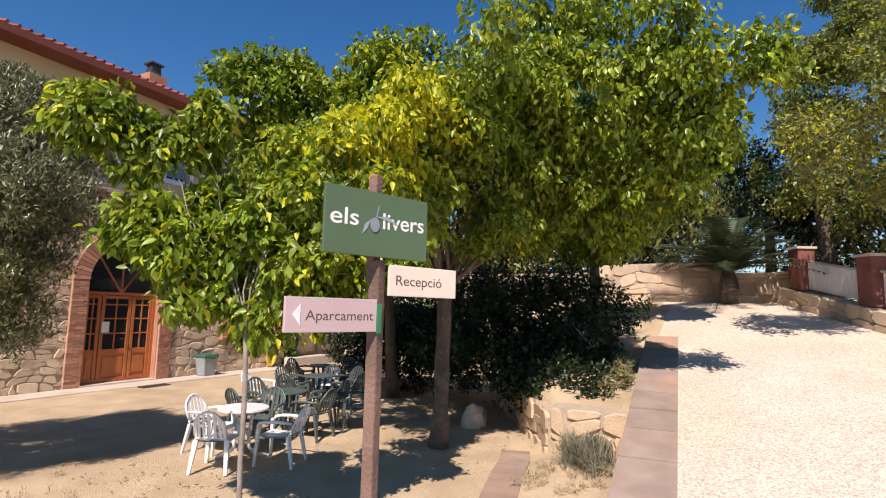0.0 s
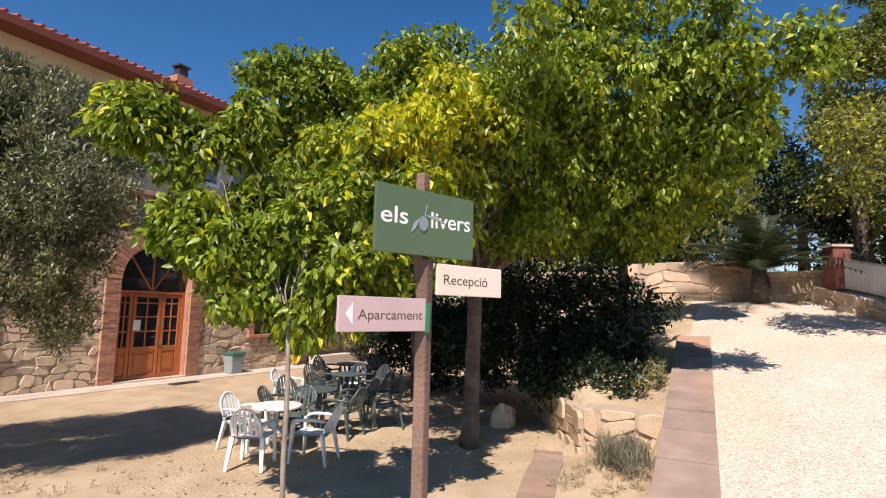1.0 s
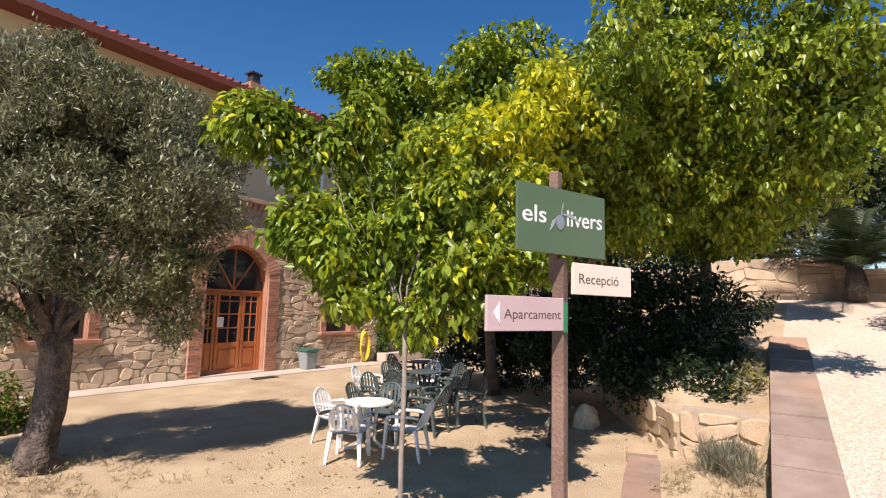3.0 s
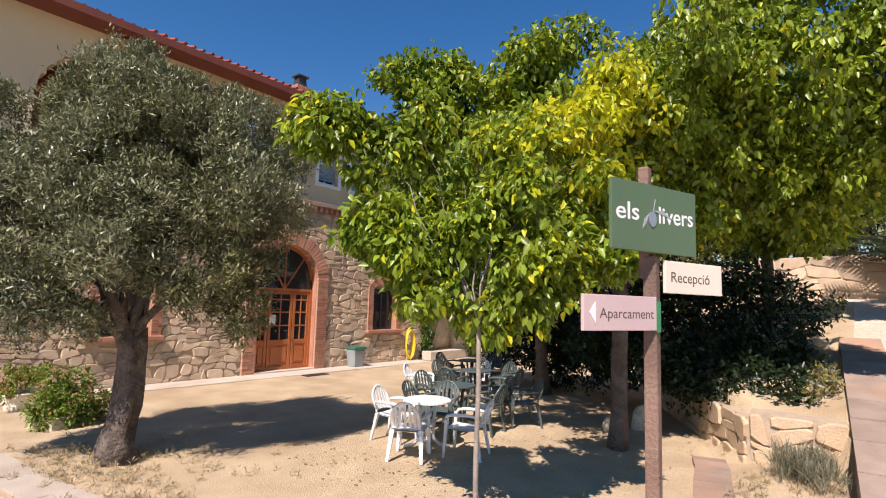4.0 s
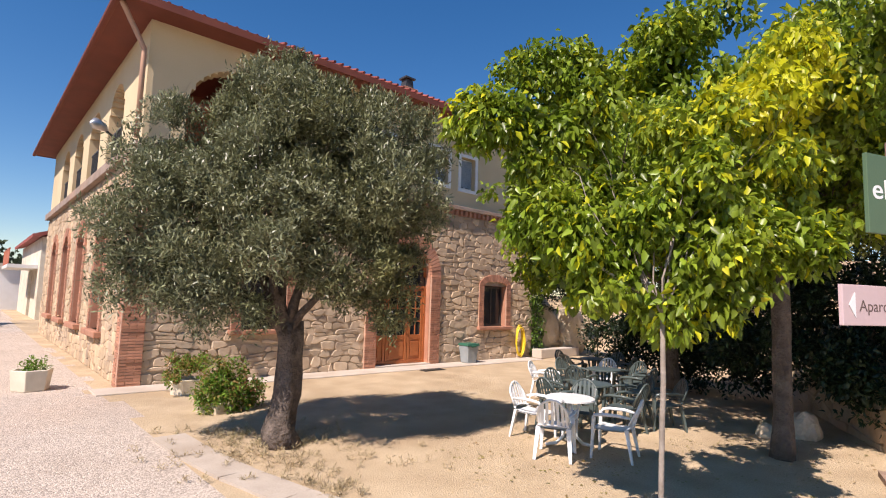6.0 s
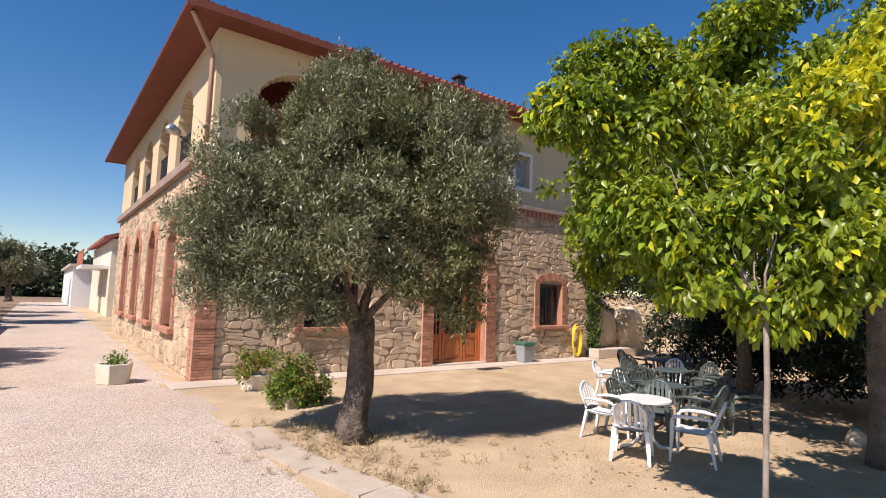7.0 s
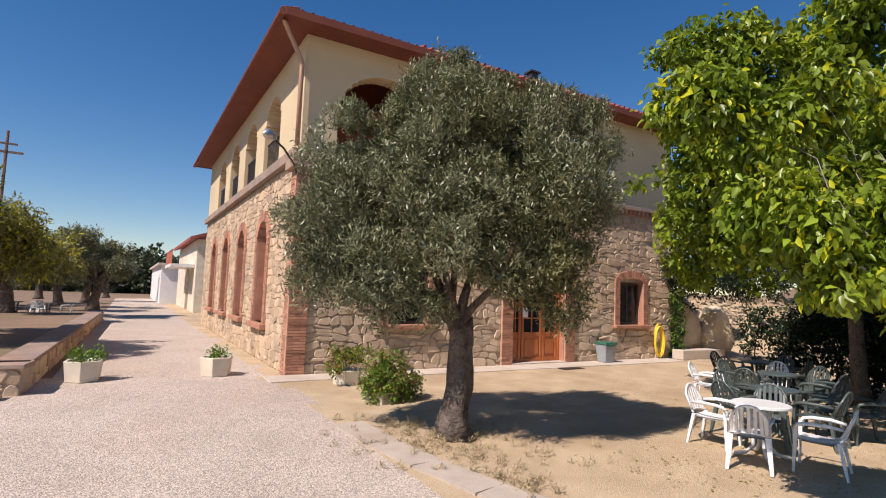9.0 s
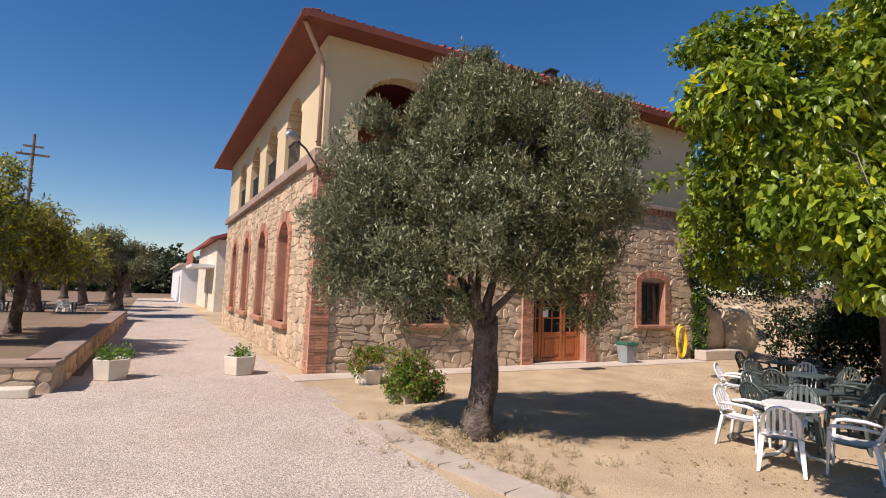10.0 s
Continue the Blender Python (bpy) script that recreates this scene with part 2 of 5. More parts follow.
def part(name, b, mats, parent=None, label="", smooth=False, bevel=0.0):
    """One mesh object under a thing or a part."""
    ob = new(name, b.mesh(name, mats, smooth, name in ("wall", "arch_band")))
    if parent is not None:
        ob.parent = parent
    if bevel:
        mod = ob.modifiers.new("bevel", "BEVEL")
        mod.width, mod.segments, mod.limit_method = bevel, 2, "ANGLE"
    return tagged(ob, label) if label else ob


def thing(name, label, category, m=None, group=""):
    ob = new(name)
    ob.empty_display_size = 0.1
    if m is not None:
        ob.matrix_world = m
    return tagged(ob, label, category, group)


def structure(name, b, mats, label, category, smooth=False, bevel=0.0):
    return tagged(part(name, b, mats, None, "", smooth, bevel), label, category, kind="structure")


# ---- ground ----
def smooth01(a, b, x):
    t = min(1.0, max(0.0, (x - a) / (b - a)))
    return t * t * (3 - 2 * t)


def road_sn(x, y):
    return (x - 4.2) * 0.999 + (y + 12.63) * 0.047, -(x - 4.2) * 0.047 + (y + 12.63) * 0.999


def road_z(s):
    if s > 9.6:
        return 2.30 + 0.03 * (s - 9.6)
    if s > -1:
        return 0.38 + 0.2 * s
    return 0.04 + 0.14 * math.exp((s + 1) * 1.4)


KERB_W = 0.58


def ground_z(x, y):
    s, n = road_sn(x, y)
    if n < KERB_W:
        return road_z(s) + (0.05 * noise.noise(Vector((x * 0.4, y * 0.4, 0))) if n < -0.3 else 0)
    z = 0.012 * noise.noise(Vector((x * 1.1, y * 1.1, 3)))
    # planted bank beside the road
    bank = road_z(s) - 0.12
    fade = smooth01(1.65, 1.9, s)
    low = min(bank, 0.16 * smooth01(-2.0, 1.5, s)) * smooth01(2.0, 1.2, n)
    edge = 1.55 + 0.42 * max(0.0, s - 1.6)
    raised = bank * smooth01(edge + 0.12, edge, n)
    z += low * (1 - fade) + max(raised, 0) * fade
    # rising ground behind the patio
    z += 2.2 * smooth01(1.0, 6.0, y + 0.35 * (x - 13)) * smooth01(12.6, 14.6, x)
    return z


def axis_steps(lo, hi, fine_lo, fine_hi, step):
    inner = np.arange(fine_lo, fine_hi + 1e-6, step).tolist()
    out, d, p = [], step, fine_hi
    while p < hi:
        d *= 1.35
        p += d
        out.append(p)
    back, d, p = [], step, fine_lo
    while p > lo:
        d *= 1.35
        p -= d
        back.append(p)
    return back[::-1] + inner + out


gx, gy = axis_steps(-900, 900, -10, 24, 0.2), axis_steps(-900, 900, -22, 6, 0.2)
gb = Build()
verts = [(x, y, ground_z(x, y)) for y in gy for x in gx]
W = len(gx)
faces, idx = [], []
for j in range(len(gy) - 1):
    for i in range(W - 1):
        faces.append((j * W + i, j * W + i + 1, (j + 1) * W + i + 1, (j + 1) * W + i))
        x, y = (gx[i] + gx[i + 1]) / 2, (gy[j] + gy[j + 1]) / 2
        s, n = road_sn(x, y)
        if n < 0.3 and -60 < n:
            k = 2 if s > -2.6 + 0.5 * noise.noise(Vector((x, y, 7))) else 1
        elif (x < -0.35 + 0.25 * noise.noise(Vector((x, y, 0))) or (y < -8.0 and x < 0.3 - 0.55 * (y + 8.0))) and y < 60 and x > -30 and not (x < -4.0 and y > 1.0):
            k = 1
        elif x < -4.0 and y > 1.0:
            k = 3
        elif abs(x) > 40 or y > 40:
            k = 3
        else:
            k = 0
        idx.append(k)
gb.v, gb.f, gb.mi = verts, faces, idx
structure("ground", gb, [M_EARTH, M_GRAVEL, M_ROAD, M_FIELD], "sandy earth and pale gravel yard rising into a drive", "ground", smooth=True)

# paved edge of the drive: single flags
kerb = tagged(new("road_kerb"), "worn terracotta flagstone edging of the gravel drive", "kerb", kind="structure")
s0, rk = -3.4, random.Random(4)
while s0 < 4.9:
    ln = rk.uniform(0.55, 0.95)
    b = Build()
    ps = []
    for ss in (s0 + 0.012, s0 + ln - 0.012):
        for n in (0.012, KERB_W):
            x, y = 4.2 + ss * 0.999 - n * 0.047, -12.63 + ss * 0.047 + n * 0.999
            ps.append((x, y, road_z(ss)))
    dz = rk.uniform(0.025, 0.045)
    b.add([(p[0], p[1], p[2] - 0.35) for p in ps] + [(p[0], p[1], p[2] + dz) for p in ps], [(0, 2, 3, 1), (4, 5, 7, 6), (0, 1, 5, 4), (2, 6, 7, 3), (0, 4, 6, 2), (1, 3, 7, 5)])
    part("flagstone", b, M_KERB, kerb)
    s0 += ln

# concrete edging between the gravel yard and the earth patio
edge = tagged(new("patio_kerb"), "flat pale concrete edging strip of the patio", "kerb", kind="structure")
EDGE = [(-0.25, -4.2), (-0.2, -5.2), (-0.1, -6.1), (0.08, -7.0), (0.35, -7.9), (0.75, -8.75), (1.3, -9.6), (2.0, -10.4), (2.8, -11.1)]
for a, c in zip(EDGE, EDGE[1:]):
    a, c = Vector(a), Vector(c)
    d = (c - a).normalized()
    nrm = Vector((-d.y, d.x)) * 0.2
    b = Build().slab([tuple(a + nrm + d * 0.003), tuple(a - nrm + d * 0.003), tuple(c - nrm - d * 0.003), tuple(c + nrm - d * 0.003)], "z", -0.15, 0.026)
    part("slab", b, M_STRIP, edge)

# curved brick kerb beside the bank
low = tagged(new("brick_kerb"), "curved low kerb of worn red brick at the bank", "kerb", kind="structure")
LOW = [(3.2, -11.15), (3.9, -10.95), (4.6, -10.78), (5.2, -10.66), (5.65, -10.52)]
for a, c in zip(LOW, LOW[1:]):
    for k in range(3):
        p, q = Vector(a).lerp(Vector(c), k / 3), Vector(a).lerp(Vector(c), (k + 0.95) / 3)
        d = (q - p).normalized()
        nrm = Vector((-d.y, d.x)) * 0.19
        z = max(0.03, min(0.12, ground_z(p.x, p.y))) + 0.04
        part("brick", Build().slab([tuple(p + nrm), tuple(p - nrm), tuple(q - nrm), tuple(q + nrm)], "z", -0.2, z), M_KERB, low)


# ---- stones ----
def rubble(parent, u0, u1, z0, z1, place, blocked, rng, cw=0.36, rh=0.25, depth=0.035, singles=300, mat_one=None, mat_many=None, keep=None, name="stone"):
    """Irregular stones on a jittered grid; place(u, z, d) gives the point d in front of the wall."""
    nz = max(2, round((z1 - z0) / rh))
    off = rng.uniform(0, 50)

    def bed(j, u):
        if j in (0, nz):
            return z0 if j == 0 else z1
        return z0 + (z1 - z0) * j / nz + rh * 0.8 * noise.noise(Vector((u * 2.3 + off, j * 7.3, off)))

    many, count, quads = Build(), 0, []
    for j in range(nz):
        u = u0 - rng.uniform(0, 0.5) * cw
        while u < u1:
            w = cw * rng.uniform(0.6, 1.5)
            a, e = max(u, u0), min(u + w, u1)
            u += w
            if e - a < 0.1:
                continue
            k1, k2 = rng.uniform(-0.11, 0.11), rng.uniform(-0.11, 0.11)
            lo, hi = (bed(j, a), bed(j, e)), (bed(j + 1, a), bed(j + 1, e))
            q = [(a, lo[0]), (e, lo[1]), (e + (k1 if e < u1 else 0), hi[1]), (a + (k2 if a > u0 else 0), hi[0])]
            if w > cw * 1.15 and rng.random() < 0.35:
                f = rng.uniform(0.4, 0.6)
                ml, mr = lo[0] + (hi[0] - lo[0]) * f, lo[1] + (hi[1] - lo[1]) * (f + rng.uniform(-0.1, 0.1))
                quads.append([q[0], q[1], (e, mr), (a, ml)])
                quads.append([(a, ml), (e, mr), q[2], q[3]])
            else:
                quads.append(q)
    for quad in quads:
        cu, cz = sum(p[0] for p in quad) / 4, sum(p[1] for p in quad) / 4
        if max(p[0] for p in quad) - min(p[0] for p in quad) < 0.1 or min(quad[2][1] - quad[1][1], quad[3][1] - quad[0][1]) < 0.05 or blocked(cu, cz):
            continue
        poly = []
        for k in range(4):
            a, e, z_ = quad[k - 1], quad[(k + 1) % 4], quad[k]
            f1, f2 = rng.uniform(0.06, 0.3), rng.uniform(0.06, 0.3)
            poly.append((z_[0] + (a[0] - z_[0]) * f1, z_[1] + (a[1] - z_[1]) * f1))
            poly.append((z_[0] + (e[0] - z_[0]) * f2, z_[1] + (e[1] - z_[1]) * f2))
        def inset(f, g):
            return [(cu + (p[0] - cu) * f - math.copysign(min(g, abs(p[0] - cu) * 0.5), p[0] - cu), cz + (p[1] - cz) * f - math.copysign(min(g, abs(p[1] - cz) * 0.5), p[1] - cz)) for p in poly]
        d = depth * rng.uniform(0.6, 1.25)
        tilt = (rng.uniform(-0.05, 0.05), rng.uniform(-0.05, 0.05))
        r0, r1, r2 = inset(1.0, 0.001), inset(1.0, 0.004), inset(0.975, 0.012)
        vs = [place(p[0], p[1], -0.02) for p in r0] + [place(p[0], p[1], d * 0.72 + tilt[0] * (p[0] - cu)) for p in r1] + [place(p[0], p[1], d + tilt[0] * (p[0] - cu) + tilt[1] * (p[1] - cz)) for p in r2]
        fs = [(k, (k + 1) % 8, (k + 1) % 8 + 8, k + 8) for k in range(8)] + [(k + 8, (k + 1) % 8 + 8, (k + 1) % 8 + 16, k + 16) for k in range(8)] + [tuple(range(16, 24))]
        if count < singles and (keep is None or keep(cu, cz)):
            part(name, Build().add(vs, fs), mat_one, parent)
            count += 1
        else:
            many.add(vs, fs)
    if many.v:
        tagged(part("rubble_rest", many, mat_many, parent), "rough tan rubble stones in mortar", kind="stuff")


# ---- house ----
house = thing("house", "two-storey farmhouse, rubble stone below, cream plaster above, red roof", "house")
RIGHT, DEEP, FLOOR2 = 12.3, 15.2, 4.6


def eave(x):
    return 7.3


def wall_columns(b, u0, u1, zlo, zhi, openings, place):
    """Wall as upright strips; openings: (u0, u1, z0, z1, rise of the arch). place(u, d, z)."""
    cuts = {u0, u1}
    for a, c, _, _, rise in openings:
        for k in range(17 if rise else 2):
            cuts.add(a + (c - a) * k / (16 if rise else 1))
    cuts = sorted(c for c in cuts if u0 <= c <= u1)
    top = zhi if callable(zhi) else lambda u: zhi
    for a, c in zip(cuts, cuts[1:]):
        mid = (a + c) / 2
        runs, z = [], zlo
        for o0, o1, oz0, oz1, rise in sorted((o for o in openings if o[0] < mid < o[1]), key=lambda o: o[2]):
            f = 2 * (mid - o0) / (o1 - o0) - 1
            runs.append((z, oz0))
            z = oz1 - rise + rise * math.sqrt(max(0, 1 - f * f)) if rise else oz1
        runs.append((z, None))
        for lo, hi in runs:
            h0, h1 = (top(a), top(c)) if hi is None else (hi, hi)
            if h0 - lo < 0.002:
                continue
            vs = [place(a, 0, lo), place(c, 0, lo), place(c, 1, lo), place(a, 1, lo), place(a, 0, h0), place(c, 0, h1), place(c, 1, h1), place(a, 1, h0)]
            b.add(vs, [(3, 2, 1, 0), (4, 5, 6, 7), (0, 1, 5, 4), (1, 2, 6, 5), (2, 3, 7, 6), (3, 0, 4, 7)])
    return b


T = 0.42
def on_front(u, d, z):
    return (u, d * T, z)


def on_side(u, d, z):
    return (d * T, u, z)


DOOR = (5.78, 7.62, 0.05, 3.40, 0.92)
WIN1, WIN2 = (2.2, 3.22, 1.05, 2.35, 0.0), (9.85, 10.9, 1.05, 2.34, 0.0)
ARCH = (0.78, 3.05, 4.85, 6.75, 1.0)
UPWIN = [(5.3, 6.12, 5.3, 6.3, 0.0), (7.48, 8.2, 5.3, 6.32, 0.0), (8.72, 9.35, 5.28, 6.28, 0.0)]
SIDEW = [(2.5 + 3.0 * k, 3.6 + 3.0 * k, 0.9, 3.5, 0.5) for k in range(4)]
SIDEUP = [(2.0 + 2.85 * k, 3.75 + 2.85 * k, 4.8, 6.75, 0.85) for k in range(4)]

part("wall", wall_columns(Build(), -0.0, RIGHT, -0.2, FLOOR2, [DOOR, WIN1, WIN2], on_front), M_MORTAR, house, "mortared rubble stone wall")
part("wall", wall_columns(Build(), T, DEEP, -0.2, FLOOR2, SIDEW, on_side), M_MORTAR, house, "mortared rubble stone wall")
part("wall", wall_columns(Build(), -0.0, RIGHT, FLOOR2, lambda u: eave(u) + 0.02, [ARCH] + UPWIN, on_front), M_PLASTER, house, "cream plastered upper wall")
part("wall", wall_columns(Build(), T, DEEP, FLOOR2, 7.3, SIDEUP, on_side), M_PLASTER, house, "cream plastered upper wall with arches")
back = Build()
back.box(RIGHT - T, RIGHT, T, DEEP, -0.2, 6.8).box(T, RIGHT - T, DEEP - T, DEEP, -0.2, 6.8)
part("wall", back, M_PLASTER, house)
inner = Build()
inner.box(T, RIGHT - T, T, DEEP - T, FLOOR2 - 0.1, FLOOR2)
inner.box(T + 2.6, T + 2.7, 3.2, DEEP - T, FLOOR2, 7.0).box(T, 4.6, 3.2, 3.3, FLOOR2, 7.1).box(4.5, 4.6, T, 3.2, FLOOR2, 7.1)
part("loggia_wall", inner, M_OCHRE, house, "red ochre walls and floor of the upper gallery")
# inner walls coloured near black so the rooms read as unlit
part("room_wall", Build().box(T + 1.5, T + 1.6, 1.6, DEEP - T, -0.1, 4.6).box(T + 1.5, RIGHT - T, 1.5, 1.6, -0.1, 4.6).box(4.6, RIGHT - T, 1.3, 1.4, FLOOR2, 6.8), M_DARK, house, "near-black walls standing in for unlit rooms")

# cornice between the storeys and corner block
cor = Build()
cor.box(-0.14, RIGHT, -0.16, -0.003, FLOOR2 - 0.02, FLOOR2 + 0.1).box(-0.16, -0.003, -0.003, DEEP, FLOOR2 - 0.05, FLOOR2 + 0.18)
cor.box(-0.2, 0.42, -0.2, -0.003, FLOOR2 - 0.28, FLOOR2 - 0.02).box(-0.2, -0.003, -0.003, 0.42, FLOOR2 - 0.28, FLOOR2 - 0.05)
part("cornice", cor, M_KERB, house, "weathered reddish stone cornice", bevel=0.015)
x = 0.5
while x < RIGHT - 0.1:
    part("dentil", Build().box(x, x + 0.1, -0.12, -0.003, FLOOR2 - 0.17, FLOOR2 - 0.024), M_BRICK, house)
    x += 0.19


def courses(b, rng, u0, u1, z0, z1, place, proud=0.06, bw=0.27, bh=0.058):
    """Brick courses with sunk joints over a mortar core."""
    z, odd = z0, 0
    while z < z1 - 0.02:
        h, u = min(bh, z1 - z), u0
        first = bw * (0.5 if odd % 2 else 1)
        while u < u1 - 0.01:
            w = min(first, u1 - u)
            first = bw
            d = proud + rng.uniform(-0.006, 0.006)
            c = [(u + 0.005, z + 0.006), (u + w - 0.005, z + 0.006), (u + w - 0.005, z + h - 0.006), (u + 0.005, z + h - 0.006)]
            b.add([place(p[0], p[1], proud * 0.5) for p in c] + [place(p[0], p[1], d) for p in c], [(4, 5, 6, 7), (0, 1, 5, 4), (1, 2, 6, 5), (2, 3, 7, 6), (3, 0, 4, 7)], 0)
            u += w
        z += h
        odd += 1
    c = [(u0, z0), (u1, z0), (u1, z1), (u0, z1)]
    b.add([place(p[0], p[1], -0.01) for p in c] + [place(p[0], p[1], proud - 0.014) for p in c], [(4, 5, 6, 7), (0, 1, 5, 4), (1, 2, 6, 5), (2, 3, 7, 6), (3, 0, 4, 7)], 1)
    return b


def front(u, z, d):
    return (u, -d, z)


def side(u, z, d):
    return (-d, u, z)


rb = random.Random(11)
q = courses(Build(), rb, -0.075, 0.33, 0, FLOOR2 - 0.29, front, 0.075)
part("quoin", courses(q, rb, -0.0, 0.33, 0, FLOOR2 - 0.29, side, 0.075), [M_BRICK, M_BMORTAR], house, "red brick corner pier")


def arch_ring(b, rng, u0, u1, spring, rise, width, place, proud, n=34, gap=0.06):
    cu, r = (u0 + u1) / 2, (u1 - u0) / 2
    for k in range(n):
        a0, a1 = math.pi * (k + gap) / n, math.pi * (k + 1 - gap) / n
        d = proud + (rng.uniform(-0.006, 0.006) if gap else 0)
        c = [(cu + r * math.cos(a0), spring + rise * math.sin(a0)), (cu + (r + width) * math.cos(a0), spring + (rise + width) * math.sin(a0)),
             (cu + (r + width) * math.cos(a1), spring + (rise + width) * math.sin(a1)), (cu + r * math.cos(a1), spring + rise * math.sin(a1))]
        b.add([place(p[0], p[1], -0.02) for p in c] + [place(p[0], p[1], d) for p in c], [(4, 5, 6, 7), (0, 1, 5, 4), (1, 2, 6, 5), (2, 3, 7, 6), (3, 0, 4, 7)], 0)
    return b


def reveal(b, u0, u1, z0, z1, rise, place, deep, mi=0):
    """Brick lining of an opening's sides and head."""
    pts = [(u0, z0), (u0, z1 - rise)]
    if rise:
        pts += [((u0 + u1) / 2 - (u1 - u0) / 2 * math.cos(math.pi * k / 14), z1 - rise + rise * math.sin(math.pi * k / 14)) for k in range(1, 14)]
    pts += [(u1, z1 - rise), (u1, z0)]
    for a, c in zip(pts, pts[1:]):
        cu, cz = (u0 + u1) / 2, (z0 + z1) / 2
        ia = (a[0] + (cu - a[0]) * 0.012, a[1] + (cz - a[1]) * 0.006)
        ic = (c[0] + (cu - c[0]) * 0.012, c[1] + (cz - c[1]) * 0.006)
        b.add([place(*ia, 0.02), place(*ic, 0.02), place(*ic, -deep), place(*ia, -deep), place(*a, 0.02), place(*c, 0.02), place(*c, -deep), place(*a, -deep)],
              [(0, 1, 2, 3), (4, 7, 6, 5), (0, 4, 5, 1), (3, 2, 6, 7)], mi)
    return b


# door surround
ds = courses(Build(), rb, DOOR[0] - 0.36, DOOR[0] - 0.005, 0, DOOR[3] - DOOR[4], front, 0.09)
courses(ds, rb, DOOR[1] + 0.005, DOOR[1] + 0.36, 0, DOOR[3] - DOOR[4], front, 0.09)
arch_ring(ds, rb, DOOR[0], DOOR[1], DOOR[3] - DOOR[4], DOOR[4], 0.36, front, 0.09)
reveal(ds, *DOOR, front, 0.22)
part("door_surround", ds, [M_BRICK, M_BMORTAR], house, "round-arched red brick door surround")


def panel_frame(b, x0, x1, z0, z1, y, w, d=0.05):
    b.box(x0, x0 + w, y, y + d, z0, z1).box(x1 - w, x1, y, y + d, z0, z1).box(x0 + w, x1 - w, y, y + d, z0, z0 + w).box(x0 + w, x1 - w, y, y + d, z1 - w, z1)
    return b


door = part("door", panel_frame(Build(), DOOR[0] + 0.01, DOOR[1] - 0.01, 0.06, 2.22, 0.14, 0.07, 0.09), M_WOOD, house, "arched varnished wooden double door with glazed leaves")
MIDX = (DOOR[0] + DOOR[1]) / 2
for a, c in ((DOOR[0] + 0.085, DOOR[0] + 0.45), (DOOR[0] + 0.47, DOOR[0] + 1.2), (DOOR[0] + 1.22, DOOR[1] - 0.085)):
    lf = panel_frame(Build(), a, c, 0.08, 2.14, 0.16, 0.08, 0.05)
    lf.box(a + 0.08, c - 0.08, 0.165, 0.205, 0.72, 0.84)
    for z in (1.2, 1.56, 1.9):
        lf.box(a + 0.08, c - 0.08, 0.17, 0.2, z, z + 0.035)
    lf.box((a + c) / 2 - 0.018, (a + c) / 2 + 0.018, 0.171, 0.199, 0.84, 2.05)
    lf.box(a + 0.08, c - 0.08, 0.185, 0.2, 0.16, 0.72).box(a + 0.12, c - 0.12, 0.165, 0.186, 0.25, 0.65, taper=0.0)
    part("door_leaf", lf, M_WOOD, door, bevel=0.006)
    part("pane", Build().box(a + 0.08, c - 0.08, 0.188, 0.193, 0.84, 2.05), M_GLASS, door, "dark reflecting glass")
part("notice", Build().box(MIDX - 0.42, MIDX - 0.24, 0.155, 0.159, 1.24, 1.5), M_PAPER, door, "white paper notice")
part("door_handle", Build().tube([(MIDX + 0.06, 0.16, 1.08), (MIDX + 0.06, 0.11, 1.08), (MIDX + 0.17, 0.105, 1.08)], [0.012, 0.012, 0.01]), M_IRON, door)
fan = Build()
r = (DOOR[1] - DOOR[0]) / 2 - 0.01
for k in range(16):
    a0, a1 = math.pi * k / 16, math.pi * (k + 1) / 16
    sp = DOOR[3] - DOOR[4]
    c = [(MIDX + (r - 0.08) * math.cos(a0), sp + (r - 0.08) * math.sin(a0)), (MIDX + r * math.cos(a0), sp + r * math.sin(a0)), (MIDX + r * math.cos(a1), sp + r * math.sin(a1)), (MIDX + (r - 0.08) * math.cos(a1), sp + (r - 0.08) * math.sin(a1))]
    fan.slab(c, "y", 0.14, 0.22)
for an in (45, 90, 135):
    a = radians(an)
    fan.tube([(MIDX, 0.18, 2.2), (MIDX + (r - 0.05) * math.cos(a), 0.18, DOOR[3] - DOOR[4] + (r - 0.05) * math.sin(a))], [0.025, 0.025], 6)
part("fanlight_frame", fan, M_WOOD, door)
glass = Build().slab([(MIDX - r, 2.16)] + [(MIDX - (r - 0.02) * math.cos(math.pi * k / 16), DOOR[3] - DOOR[4] + (r - 0.02) * math.sin(math.pi * k / 16)) for k in range(17)] + [(MIDX + r, 2.16)], "y", 0.186, 0.192)
part("pane", glass, M_GLASS, door, "dark fanlight glass")
part("doorstep", Build().box(DOOR[0] - 0.02, DOOR[1] + 0.02, -0.12, 0.24, 0.0, 0.055), M_CONC, house)


